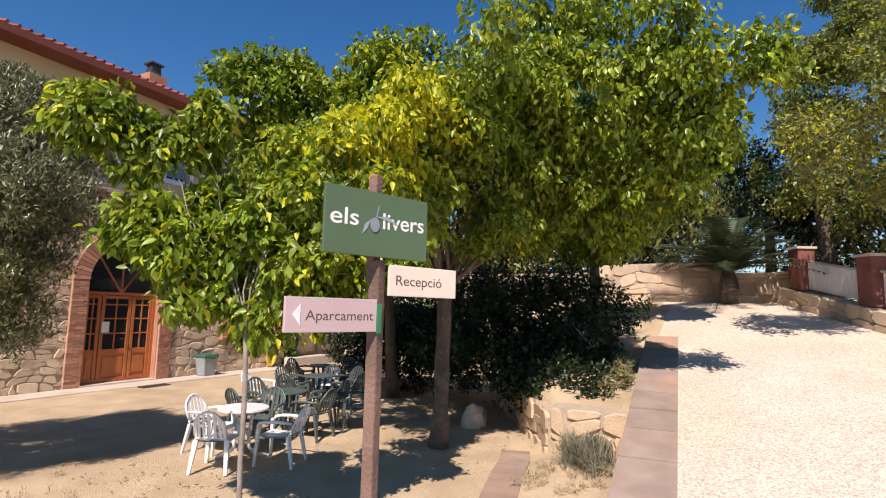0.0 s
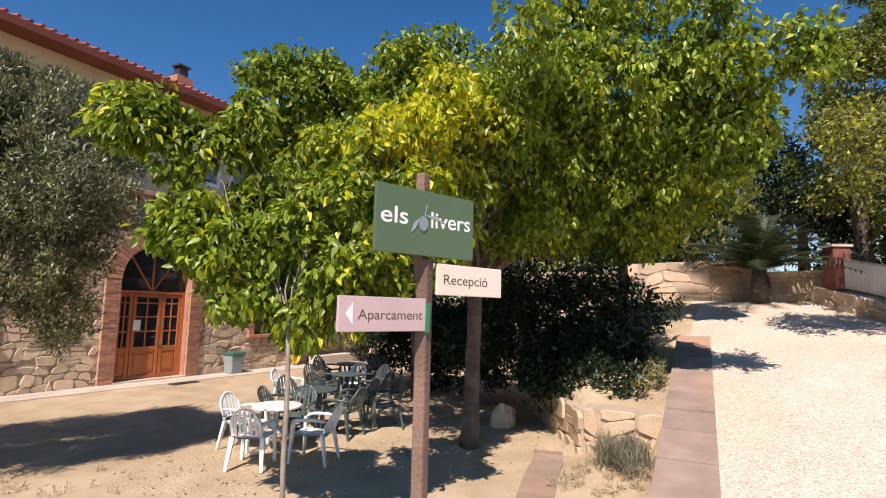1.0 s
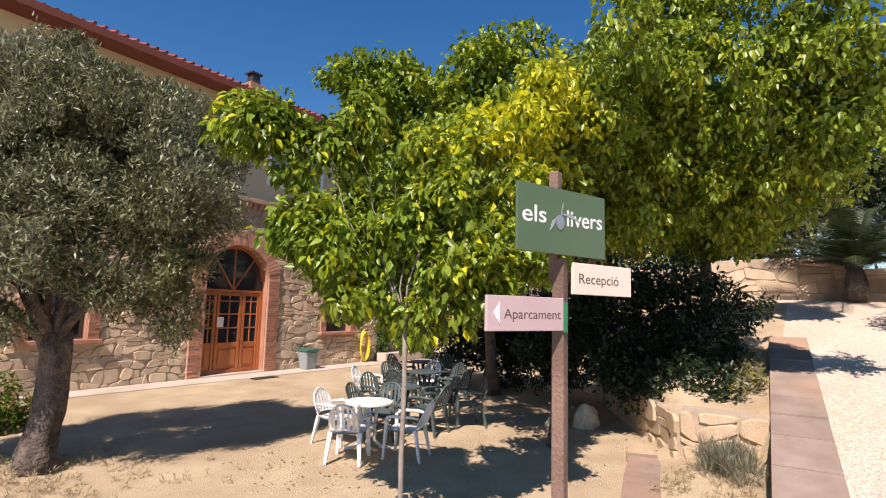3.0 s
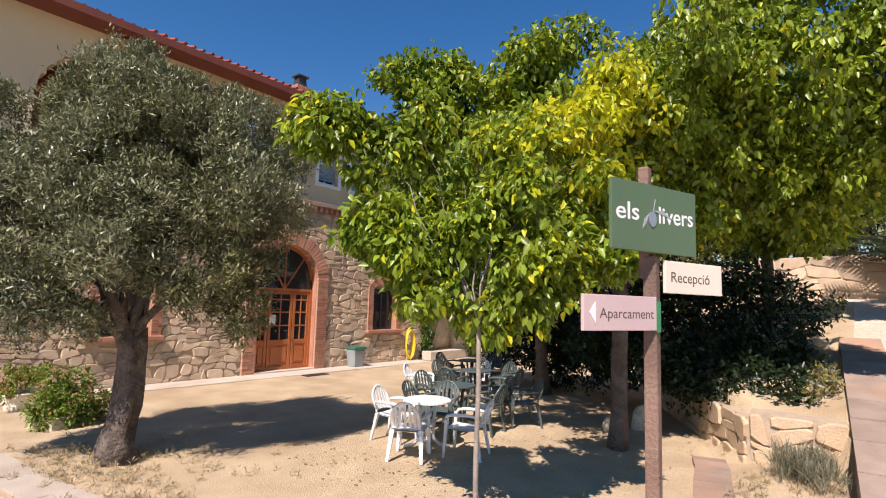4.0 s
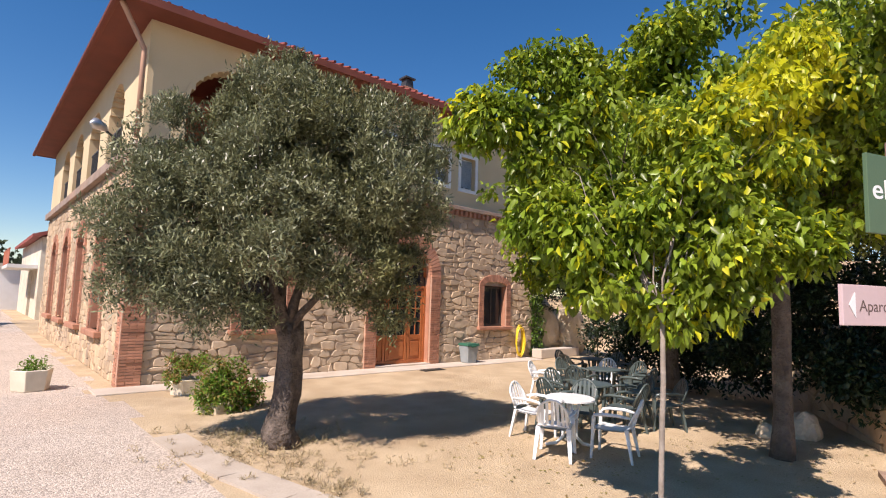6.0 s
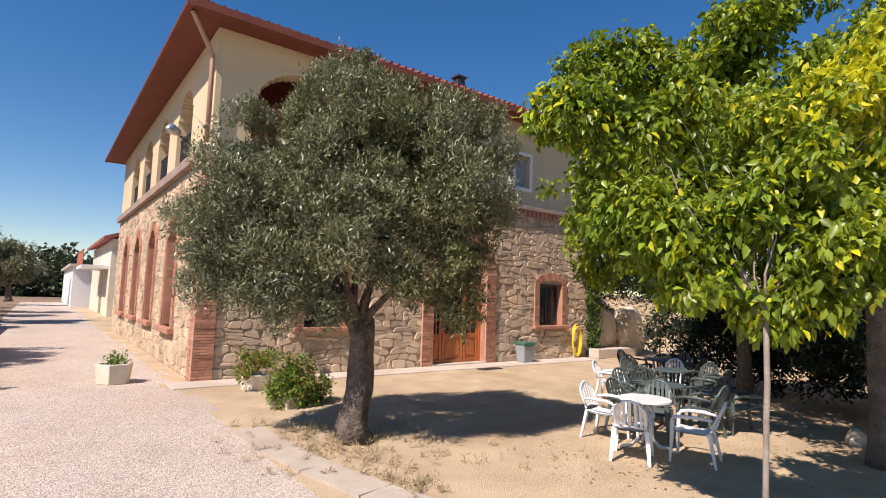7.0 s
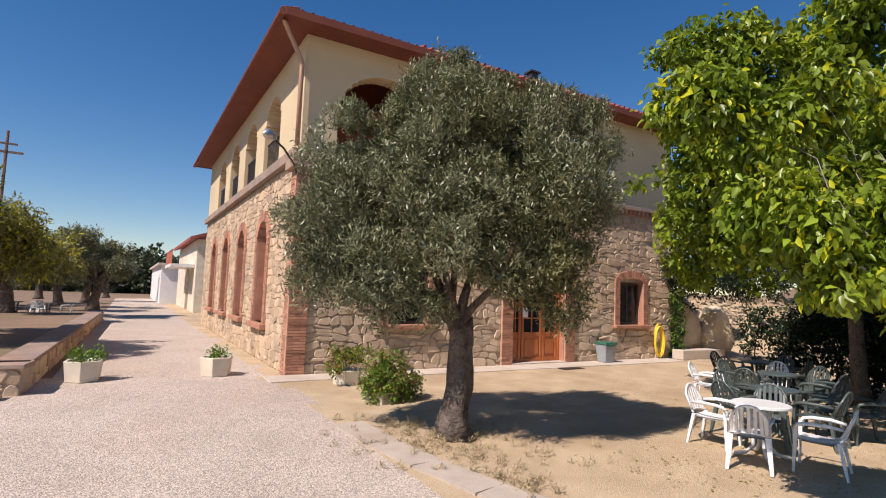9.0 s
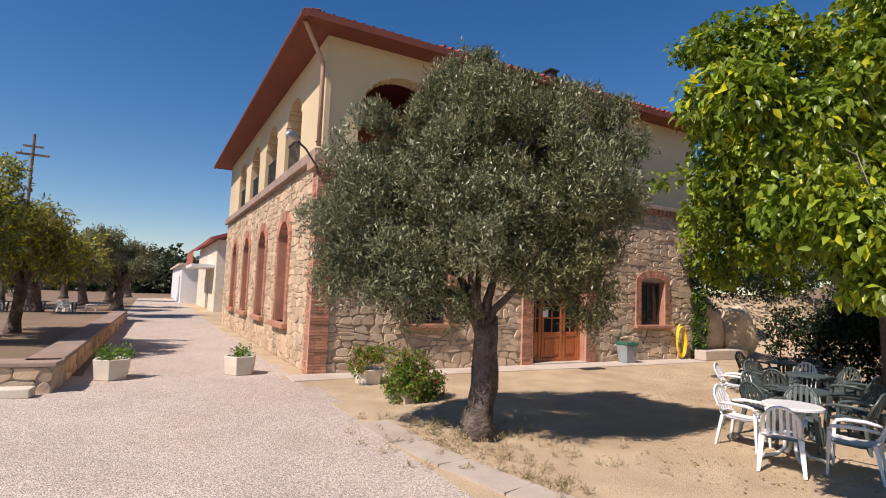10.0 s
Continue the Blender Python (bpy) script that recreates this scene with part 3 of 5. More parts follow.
def small_window(w, place_front, sash, mat, label, surround=True, sill=True, deep=0.2, rng=rb):
    u0, u1, z0, z1, rise = w
    win = part("window", panel_frame(Build(), u0 + 0.02, u1 - 0.02, z0 + 0.02, z1 - 0.02, 0.14, sash, 0.06), mat, house, label)
    b = Build().box((u0 + u1) / 2 - 0.03, (u0 + u1) / 2 + 0.03, 0.145, 0.195, z0 + sash, z1 - sash)
    part("mullion", b, mat, win)
    part("pane", Build().box(u0 + sash, u1 - sash, 0.168, 0.174, z0 + sash, z1 - sash), M_GLASS, win, "dark reflecting glass")
    if surround:
        s = courses(Build(), rng, u0 - 0.22, u0 - 0.004, z0, z1, front, 0.07)
        courses(s, rng, u1 + 0.004, u1 + 0.22, z0, z1, front, 0.07)
        arch_ring(s, rng, u0, u1, z1, 0.14, 0.22, front, 0.07, 22)
        reveal(s, u0, u1, z0, z1, 0, front, 0.14)
        part("window_surround", s, [M_BRICK, M_BMORTAR], win, "red brick surround")
    if sill:
        part("sill", Build().box(u0 - 0.27, u1 + 0.27, -0.15, 0.14, z0 - 0.1, z0 + 0.005), M_BRICK, win, "projecting brick sill", bevel=0.02)
    return win


small_window(WIN1, front, 0.06, M_IRON, "dark ground-floor window in a brick surround")
small_window(WIN2, front, 0.06, M_IRON, "dark ground-floor window in a brick surround")
for w in UPWIN:
    u0, u1, z0, z1, _ = w
    win = small_window(w, front, 0.05, M_WHITE, "white-framed upper window with a half-lowered shutter", False, False)
    trim = Build()
    panel_frame(trim, u0 - 0.1, u1 + 0.1, z0 - 0.1, z1 + 0.1, -0.03, 0.1, 0.05)
    part("trim", trim, M_WHITE, win, "white painted surround")
    z = z1 - 0.06
    while z > z0 + 0.12:
        part("shutter_slat", Build().box(u0 + 0.05, u1 - 0.05, 0.115, 0.13, z - 0.06, z), M_BIN, win)
        z -= 0.066

for w in SIDEW:
    u0, u1, z0, z1, rise = w
    win = part("window", Build(), M_BRICK, house, "tall arched window with brick surround in the sunlit wall")
    s = courses(Build(), rb, u0 - 0.26, u0 - 0.004, z0, z1 - rise, side, 0.06)
    courses(s, rb, u1 + 0.004, u1 + 0.26, z0, z1 - rise, side, 0.06)
    arch_ring(s, rb, u0, u1, z1 - rise, rise, 0.26, side, 0.06, 26)
    reveal(s, u0, u1, z0, z1, rise, side, 0.3)
    part("window_surround", s, [M_BRICK, M_BMORTAR], win, "stepped red brick surround")
    part("sill", Build().box(-0.16, 0.25, u0 - 0.3, u1 + 0.3, z0 - 0.14, z0), M_BRICK, win, "projecting brick sill", bevel=0.02)
    part("pane", Build().box(0.3, 0.31, u0, u1, z0, z1), M_GLASS, win, "dark reflecting glass")
    fr = Build()
    for u in (u0 + 0.02, (u0 + u1) / 2 - 0.035, u1 - 0.09):
        fr.box(0.25, 0.3, u, u + 0.07, z0, z1 - 0.05)
    for z in (z0, z0 + 1.1, z1 - rise):
        fr.box(0.255, 0.298, u0 + 0.02, u1 - 0.02, z, z + 0.07)
    part("window_frame", fr, M_WOOD, win)

# plaster bands and iron rails of the gallery arches
for w in SIDEUP:
    u0, u1, z0, z1, rise = w
    rail = Build()
    for z in (z0 + 0.1, z0 + 0.85):
        rail.box(0.08, 0.12, u0, u1, z, z + 0.04)
    u = u0 + 0.1
    while u < u1:
        rail.tube([(0.1, u, z0 + 0.1), (0.1, u, z0 + 0.88)], [0.012, 0.012], 5)
        u += 0.13
    part("railing", rail, M_IRON, house, "dark iron gallery railing")
ring = arch_ring(Build(), rb, ARCH[0], ARCH[1], ARCH[3] - ARCH[4], ARCH[4], 0.09, front, 0.03, 30, 0.0)
part("arch_band", ring, M_PLASTER, house)
part("gallery_beam", Build().box(ARCH[0], ARCH[1], 0.5, 0.58, 5.9, 6.0), M_WOOD, house)

# roof: hipped, wide painted eaves
rx0, rx1, ry0, ry1 = -0.62, RIGHT + 0.5, -0.6, DEEP + 0.7
def ez(x, y):
    return eave(x) + 0.02
ridge0, ridge1 = Vector((5.9, 6.4, 9.4)), Vector((5.9, 9.0, 9.4))
c = [Vector((rx0, ry0, ez(rx0, 0))), Vector((rx1, ry0, ez(rx1, 0))), Vector((rx1, ry1, ez(rx1, 0))), Vector((rx0, ry1, ez(rx0, 0)))]
rf = Build()
up = Vector((0, 0, 0.13))
rf.add([p + up for p in c] + [ridge0, ridge1], [(0, 1, 4), (1, 2, 5, 4), (2, 3, 5), (3, 0, 4, 5)])
roof = part("roof", rf, M_TILE, house, "red clay tile hipped roof with wide eaves")
sf = Build()
w0 = [Vector((T, T, eave(T))), Vector((RIGHT - T, T, eave(RIGHT - T))), Vector((RIGHT - T, DEEP - T, eave(RIGHT - T))), Vector((T, DEEP - T, eave(T)))]
sf.add(c + w0, [(0, 4, 5, 1), (1, 5, 6, 2), (2, 6, 7, 3), (3, 7, 4, 0), (4, 7, 6, 5)])
part("soffit", sf, M_SOFFIT, roof, "rust red painted boarded soffit")
fa = Build()
for a, d in ((c[0], c[1]), (c[1], c[2]), (c[2], c[3]), (c[3], c[0])):
    dirn = (d - a).normalized()
    out = Vector((dirn.y, -dirn.x, 0)) * 0.03
    vs = [a - Vector((0, 0, 0.03)), d - Vector((0, 0, 0.03)), d + up, a + up]
    fa.add([v for v in vs] + [v + out for v in vs], [(0, 3, 2, 1), (4, 5, 6, 7), (0, 1, 5, 4), (1, 2, 6, 5), (2, 3, 7, 6), (3, 0, 4, 7)])
part("fascia", fa, M_SOFFIT, roof, "rust red eaves board")
tiles = Build()
def tile_row(a, d, toward, length, step=0.21):
    n = int((d - a).length / step)
    for k in range(n):
        p = a.lerp(d, (k + 0.5) / n) + up
        q = p + toward * length
        tiles.tube([p - toward * 0.07 + Vector((0, 0, 0.02)), q + Vector((0, 0, 0.02))], [0.038, 0.035], 6)
tile_row(c[0].lerp(c[1], 0.23) + Vector((0, 0.05, 0.05)), c[1] + Vector((0, 0.05, 0.05)), Vector((0, 0.96, 0.29)).normalized(), 1.2)
tile_row(c[0] + Vector((0, 0.06, 0)), c[0].lerp(c[1], 0.23) + Vector((0, 0.06, 0)), Vector((0, 0.96, 0.29)).normalized(), 1.2)
tile_row(c[3], c[0], Vector((0.96, 0, 0.24)).normalized(), 0.3)
tagged(part("eaves_tile", tiles, M_TILE, roof, "rounded clay tile ends at the eaves"), kind="stuff")
CX, CY, CZ = 8.95, 3.2, 9.4
ch = Build().box(CX - 0.3, CX + 0.3, CY - 0.28, CY + 0.28, 7.6, CZ)
chim = part("chimney", ch, M_BRICK, house, "brick chimney with a dark metal cowl", bevel=0.01)
part("cowl", Build().box(CX - 0.21, CX + 0.21, CY - 0.19, CY + 0.19, CZ, CZ + 0.05).box(CX - 0.17, CX + 0.17, CY - 0.17, CY + 0.17, CZ + 0.05, CZ + 0.36, taper=0.03).box(CX - 0.22, CX + 0.22, CY - 0.21, CY + 0.21, CZ + 0.36, CZ + 0.42), M_IRON, chim)
gut = Build().tube([(rx0 - 0.06, ry0, ez(rx0, 0) + 0.02), (rx0 - 0.06, ry1, ez(rx0, 0) + 0.0)], [0.07, 0.07], 8)
part("gutter", gut, M_SOFFIT, house)
zt = ez(rx0, 0)
pipe = Build().tube([(rx0 + 0.02, ry0 + 0.25, zt - 0.02), (rx0 + 0.1, ry0 + 0.3, zt - 0.12), (-0.11, -0.11, 6.6), (-0.11, -0.11, 6.5), (-0.11, -0.11, FLOOR2 + 0.2)], [0.05] * 5, 8)
part("downpipe", pipe, M_PIPE, house, "beige rainwater downpipe at the corner", smooth=True)
lamp = part("wall_lamp", Build().tube([(-0.1, -0.12, 4.2), (-0.14, -0.22, 4.3), (-0.5, -0.62, 4.55), (-0.78, -0.93, 4.62)], [0.022] * 4, 8), M_IRON, house, "street-type lamp on a curved bracket", smooth=True)
part("lamp_head", Build().tube([(-0.72, -0.86, 4.63), (-0.8, -0.95, 4.65), (-0.92, -1.09, 4.65), (-1.0, -1.18, 4.61)], [0.03, 0.08, 0.1, 0.03], 10), M_ALU, lamp, "rounded grey metal lamp head", smooth=True)

def near_opening(u, z, ops, pad):
    for a, b_, z0, z1, rise in ops:
        if a - pad < u < b_ + pad and z0 - 0.2 < z < z1 + pad:
            if rise and z > z1 - rise:
                f = (u - (a + b_) / 2) / ((b_ - a) / 2 + pad)
                if z > z1 - rise + (rise + pad) * math.sqrt(max(0, 1 - f * f)):
                    continue
            return True
    return False

front_wall = [o for o in house.children if o.name.startswith("wall")][0]
side_wall = [o for o in house.children if o.name.startswith("wall")][1]

# paving along the front and its grate
pav = Build().slab([(-0.5, -0.06), (-0.5, -0.75), (5.0, -0.8), (11.9, -0.85), (11.9, -0.06)], "z", -0.1, 0.024)
structure("pavement", pav, M_CONC, "pale concrete strip along the house front", "pavement", bevel=0.01)
gr = thing("drain_grate", "dark iron drain grate set in the patio by the door", "grate", pose(6.97, -1.0, 0.012))
part("frame", panel_frame(Build(), -0.35, 0.35, -0.13, 0.13, 0, 0.02, 0.02), M_IRON, gr).matrix_local = Matrix.Rotation(radians(-90), 4, "X")
for k in range(7):
    part("bar", Build().box(-0.32 + k * 0.1, -0.28 + k * 0.1, -0.12, 0.12, 0.0, 0.014), M_IRON, gr)


# ---- trees ----
def leaf_mesh(name, clumps, per, size, aspect, mats, seed, droop=0.5, second=None, up_bias=0.0, shape="ovate", fill=0.55):
    """Leaves scattered in clumps (x, y, z, r). second: test giving the share of the second colour at a point."""
    rng = np.random.default_rng(seed)
    cl = np.array(clumps, float)
    vol = cl[:, 3] ** 2.0
    cnt = np.maximum(8, (per * vol / vol.sum()).astype(int))
    cen = np.repeat(cl[:, :3], cnt, axis=0)
    rad = np.repeat(cl[:, 3], cnt)
    n = len(cen)
    d = rng.normal(size=(n, 3))
    d /= np.linalg.norm(d, axis=1, keepdims=True)
    # sub-sprays: leaves gather round a few spray centres in every clump
    rr = rad * (fill + (1 - fill) * rng.random(n)) ** 0.7
    p = cen + d * rr[:, None]
    spray = rng.integers(0, 9, n)
    key = np.repeat(np.arange(len(cl)), cnt) * 9 + spray
    sc = rng.normal(size=(len(cl) * 9, 3))
    sc /= np.linalg.norm(sc, axis=1, keepdims=True)
    srad = np.repeat(cl[:, 3], 9) * rng.uniform(0.45, 1.12, len(cl) * 9)
    scen = np.repeat(cl[:, :3], 9, axis=0) + sc * srad[:, None]
    near = rng.random(n) < 0.72
    q = scen[key] + rng.normal(size=(n, 3)) * (rad * 0.2)[:, None]
    p[near] = q[near]
    axis = d * 0.7 + rng.normal(size=(n, 3)) * 0.55
    axis[:, 2] += -droop + up_bias
    axis /= np.linalg.norm(axis, axis=1, keepdims=True)
    side_v = np.cross(axis, rng.normal(size=(n, 3)) * 0.6 + np.array([0, 0, 1.0]))
    side_v /= np.linalg.norm(side_v, axis=1, keepdims=True) + 1e-9
    nrm = np.cross(side_v, axis)
    L = size * rng.uniform(0.65, 1.25, n)
    Wd = L * aspect
    a, s, h = axis * L[:, None], side_v * Wd[:, None], nrm * (Wd * 0.25)[:, None]
    if shape == "ovate":
        pts = np.stack([p, p + a * 0.35 + s * 0.5 + h, p + a * 0.35 - s * 0.5 + h, p + a * 0.7 + s * 0.32 + h * 0.5, p + a * 0.7 - s * 0.32 + h * 0.5, p + a - h * 0.8, p + a * 0.5], 1)
        fl = [[0, 1, 6], [0, 6, 2], [1, 3, 5, 6], [6, 5, 4, 2]]
        k = 7
    else:
        pts = np.stack([p, p + a * 0.5 + s * 0.5 + h, p + a, p + a * 0.5 - s * 0.5 + h], 1)
        fl = [[0, 1, 2, 3]]
        k = 4
    me = bpy.data.meshes.new(name)
    base = np.arange(n) * k
    loop_one = np.concatenate([np.array(f) for f in fl])
    lens = [len(f) for f in fl]
    loops = (base[:, None] + loop_one[None]).ravel()
    off = np.concatenate([[0], np.cumsum(lens)[:-1]])
    starts = (np.arange(n)[:, None] * len(loop_one) + off[None]).ravel()
    me.vertices.add(n * k)
    me.vertices.foreach_set("co", pts.reshape(-1).astype(np.float32))
    me.loops.add(len(loops))
    me.loops.foreach_set("vertex_index", loops.astype(np.int32))
    me.polygons.add(len(starts))
    me.polygons.foreach_set("loop_start", starts.astype(np.int32))
    for m in mats:
        me.materials.append(m)
    if second is not None:
        mi = (rng.random(n) < second(p)).astype(np.int32)
        me.polygons.foreach_set("material_index", np.repeat(mi, len(fl)))
    me.update(calc_edges=True)
    me.validate()
    return me


def crown(name, parent, label, **kw):
    ob = new(name, leaf_mesh(name, **kw))
    ob.parent = parent
    return tagged(ob, label)


def limb_points(a, b, sag, rng, n=5):
    a, b = Vector(a), Vector(b)
    pts = []
    for k in range(n + 1):
        f = k / n
        p = a.lerp(b, f) + Vector((rng.uniform(-1, 1), rng.uniform(-1, 1), 0)) * 0.06 * (b - a).length * math.sin(math.pi * f)
        p.z += sag * math.sin(math.pi * f)
        pts.append(p)
    return pts


def grow(thing_ob, base, fork, r0, r1, targets, mat, seed, seg=10, wobble=0.3, twigs=0, flare=1.5, reach=2.6):
    """Trunk from base to fork and a limb to each target."""
    rng = random.Random(seed)
    pts = limb_points(base, fork, 0.0, rng, 7)
    if flare < 1.5:
        pts = [p.lerp(Vector(base).lerp(Vector(fork), k / 7), 0.92) for k, p in enumerate(pts)]
    rad = [r0 + (r1 - r0) * k / 7 for k in range(8)]
    rad[0] *= flare
    rad[1] *= 1 + (flare - 1) * 0.35
    part("trunk", Build().tube(pts, rad, seg + 4, 0, wobble), mat, thing_ob, smooth=True)
    near = [t for t in targets if (Vector(t[:3]) - Vector(fork)).length < reach]
    for t in near:
        lb = Build()
        tp, rl = Vector(t[:3]), r1 * rng.uniform(0.35, 0.6)
        lp = limb_points(Vector(fork) - Vector((0, 0, 1.1 * r1)), tp, 0.18, rng, 6)
        lb.tube(lp, [rl * (1 - 0.82 * k / 6) for k in range(7)], seg, 0, wobble * 0.7)
        for _ in range(twigs):
            s = lp[rng.randint(2, 6)]
            e = tp + Vector((rng.uniform(-1, 1), rng.uniform(-1, 1), rng.uniform(-0.7, 1))) * t[3] * 0.9
            lb.tube(limb_points(s, e, 0.05, rng, 3), [rl * 0.3, rl * 0.22, rl * 0.15, rl * 0.06], 5)
        part("limb", lb, mat, thing_ob, smooth=True)


def spread_clumps(blobs, n_each, frac, seed, size=0.42):
    """Small clumps over and inside the large crown forms."""
    rng = random.Random(seed)
    out = []
    for x, y, z, r in blobs:
        for _ in range(max(3, int(n_each * r * r))):
            v = Vector((rng.gauss(0, 1), rng.gauss(0, 1), rng.gauss(0, 1))).normalized() * r * rng.uniform(0.45, 1.0)
            out.append((x + v.x, y + v.y, z + v.z * 0.9, size * rng.uniform(0.6, 1.15)))
    return out


def yellowish(p):
    """Share of yellowing leaves: a sunlit patch of the crown that turned first."""
    d = np.sqrt(((p[:, 0] - 2.75) / 1.2) ** 2 + ((p[:, 1] + 10.4) / 1.1) ** 2 + ((p[:, 2] - 3.8) / 0.9) ** 2)
    return np.clip(1.3 - d, np.where(p[:, 0] < 3.2, 0.1, 0.04), 0.85)


# young mulberry held by a stake, in front of the tables
YOUNG = [(0.91, -8.48, 3.43, 0.18), (1.27, -8.80, 3.19, 0.36), (1.59, -9.02, 3.25, 0.39), (1.46, -9.04, 2.72, 0.39), (1.22, -8.77, 2.61, 0.24), (1.69, -9.48, 2.81, 0.43),
      (1.54, -9.36, 2.35, 0.36), (1.78, -9.70, 2.36, 0.40), (1.49, -9.31, 2.05, 0.21), (1.86, -9.92, 2.00, 0.25), (2.03, -9.95, 2.51, 0.42), (2.24, -9.89, 3.29, 0.44),
      (2.58, -10.15, 3.60, 0.48), (2.54, -10.10, 3.01, 0.48), (2.15, -10.10, 2.17, 0.21), (1.89, -9.80, 2.91, 0.42), (3.08, -10.17, 4.01, 0.42), (1.68, -9.74, 1.82, 0.12),
      (1.40, -9.01, 2.39, 0.24), (2.53, -10.25, 2.47, 0.29)]
young = thing("young_mulberry_tree", "leafy young mulberry tree with yellowing leaves on a thin straight stem", "tree")
grow(young, (1.66, -9.69, -0.02), (1.52, -9.78, 1.8), 0.021, 0.019, [b for b in YOUNG if b[3] > 0.3], M_STEM, 5, 8, 0.1, 2, 1.05)
crown("crown", young, "large drooping light green leaves", clumps=spread_clumps(YOUNG, 24, 0.5, 6, 0.25), per=25000, size=0.096, aspect=0.52, mats=[M_MULB, M_MULBY], seed=7, droop=0.95, second=yellowish)
prop = thing("branch_prop", "thin pale pole propping the mulberry branches", "prop", pose(0, 0, 0))
part("pole", Build().tube([(1.3, -9.2, 2.25), (1.72, -9.85, 1.75)], [0.012, 0.012], 6), M_CONC, prop)

# the last nine clumps are added, hidden in the crown, to shade the patio
BIG = [(3.80, -10.93, 4.87, 0.49), (3.76, -10.16, 4.39, 0.58), (4.23, -10.41, 4.39, 0.68), (4.36, -10.00, 3.74, 0.58), (5.15, -10.53, 4.48, 0.83), (4.80, -11.04, 5.11, 0.64),
      (5.21, -11.38, 5.65, 0.54), (5.48, -11.64, 4.92, 0.76), (5.66, -11.11, 4.04, 0.80), (5.56, -12.18, 5.37, 0.69), (5.59, -12.48, 4.64, 0.76), (6.01, -11.79, 4.16, 0.82),
      (6.10, -12.61, 4.12, 0.67), (5.62, -13.03, 4.45, 0.49), (5.51, -13.32, 5.07, 0.40), (5.51, -12.87, 5.51, 0.41), (5.39, -13.62, 4.91, 0.19), (5.43, -10.42, 3.60, 0.72),
      (6.37, -11.06, 3.43, 0.63), (7.01, -11.67, 3.60, 0.76), (6.57, -12.23, 3.72, 0.55), (5.48, -10.01, 3.15, 0.43), (7.47, -11.40, 3.13, 0.41), (6.71, -10.46, 3.12, 0.42),
      (3.69, -9.83, 3.28, 0.48), (4.20, -9.71, 2.84, 0.32), (6.65, -9.96, 5.54, 1.11), (7.41, -11.12, 5.19, 1.16), (7.49, -10.60, 4.12, 1.00), (6.20, -9.21, 4.75, 0.93),
      (5.20, -11.34, 6.18, 0.54), (5.54, -12.02, 6.07, 0.49), (4.30, -8.60, 3.60, 0.80), (5.20, -8.20, 4.20, 0.90), (6.20, -8.40, 4.20, 0.90), (4.60, -9.60, 4.00, 0.90),
      (5.60, -9.40, 4.60, 1.00), (6.60, -9.40, 4.00, 0.90), (3.60, -9.20, 3.90, 0.70), (3.70, -8.20, 3.40, 0.60), (6.80, -10.40, 3.90, 0.90)]
big = thing("mulberry_tree", "large spreading mulberry tree with green and yellow leaves", "tree")
grow(big, (5.5, -9.42, -0.05), (5.62, -9.42, 2.35), 0.105, 0.095, BIG, M_BARK, 8, 12, 0.35, 3, 1.45)
crown("crown", big, "dense broad green leaves", clumps=spread_clumps(BIG, 26, 0.5, 9, 0.3), per=76000, size=0.106, aspect=0.56, mats=[M_MULB, M_MULBY], seed=10, droop=0.95, second=yellowish)

BACK = [(5.03, -6.02, 5.91, 0.75), (4.60, -5.66, 5.85, 0.42), (5.53, -6.52, 5.77, 0.66), (6.15, -7.59, 6.20, 0.74), (5.98, -7.03, 5.71, 0.71), (6.62, -8.31, 6.57, 0.55),
      (5.51, -6.07, 5.22, 0.78), (6.32, -6.98, 4.79, 0.87), (6.86, -7.75, 5.68, 0.87), (5.30, -6.39, 6.00, 0.46), (6.35, -7.28, 6.17, 0.52), (6.10, -6.48, 5.61, 0.78),
      (5.35, -5.81, 5.31, 0.57), (6.78, -7.23, 5.35, 0.79), (5.89, -5.52, 4.04, 1.11), (6.70, -6.31, 4.10, 1.24), (7.39, -7.10, 4.14, 1.15), (6.53, -5.70, 2.89, 0.84),
      (7.92, -7.30, 3.15, 0.87), (7.71, -7.80, 4.98, 0.94), (6.27, -4.22, 3.28, 0.63), (6.15, -4.06, 4.06, 0.51), (6.53, -4.58, 2.42, 0.57), (6.43, -5.36, 2.89, 0.87),
      (5.97, -5.57, 4.13, 0.83), (5.42, -5.63, 5.02, 0.50)]
bk = thing("mulberry_tree", "shaded mulberry tree behind the patio tables", "tree")
grow(bk, (8.9, -6.5, -0.05), (8.4, -6.6, 2.4), 0.13, 0.11, BACK, M_BARK, 18, 10, 0.35, 2, 1.4)
crown("crown", bk, "dense broad green leaves", clumps=spread_clumps(BACK, 15, 0.5, 19, 0.36), per=26000, size=0.14, aspect=0.62, mats=[M_MULB, M_MULBY], seed=20, droop=0.7, second=lambda p: np.full(len(p), 0.05))

third = thing("mulberry_tree", "shaded tree beside the gravel drive", "tree")
# last three clumps are added behind the big crown to shade drive and wall
THIRD = [(10.19, -10.73, 3.80, 0.82), (10.50, -11.34, 4.17, 0.71), (9.81, -10.41, 3.98, 0.68), (10.42, -10.89, 4.65, 0.83), (10.04, -11.69, 5.33, 1.03), (10.10, -12.48, 5.06, 0.91),
      (9.62, -12.94, 5.57, 0.60)]
grow(third, (10.4, -10.65, 1.2), (10.38, -10.68, 3.0), 0.11, 0.1, THIRD, M_BARK, 28, 10, 0.3, 1, 1.2)
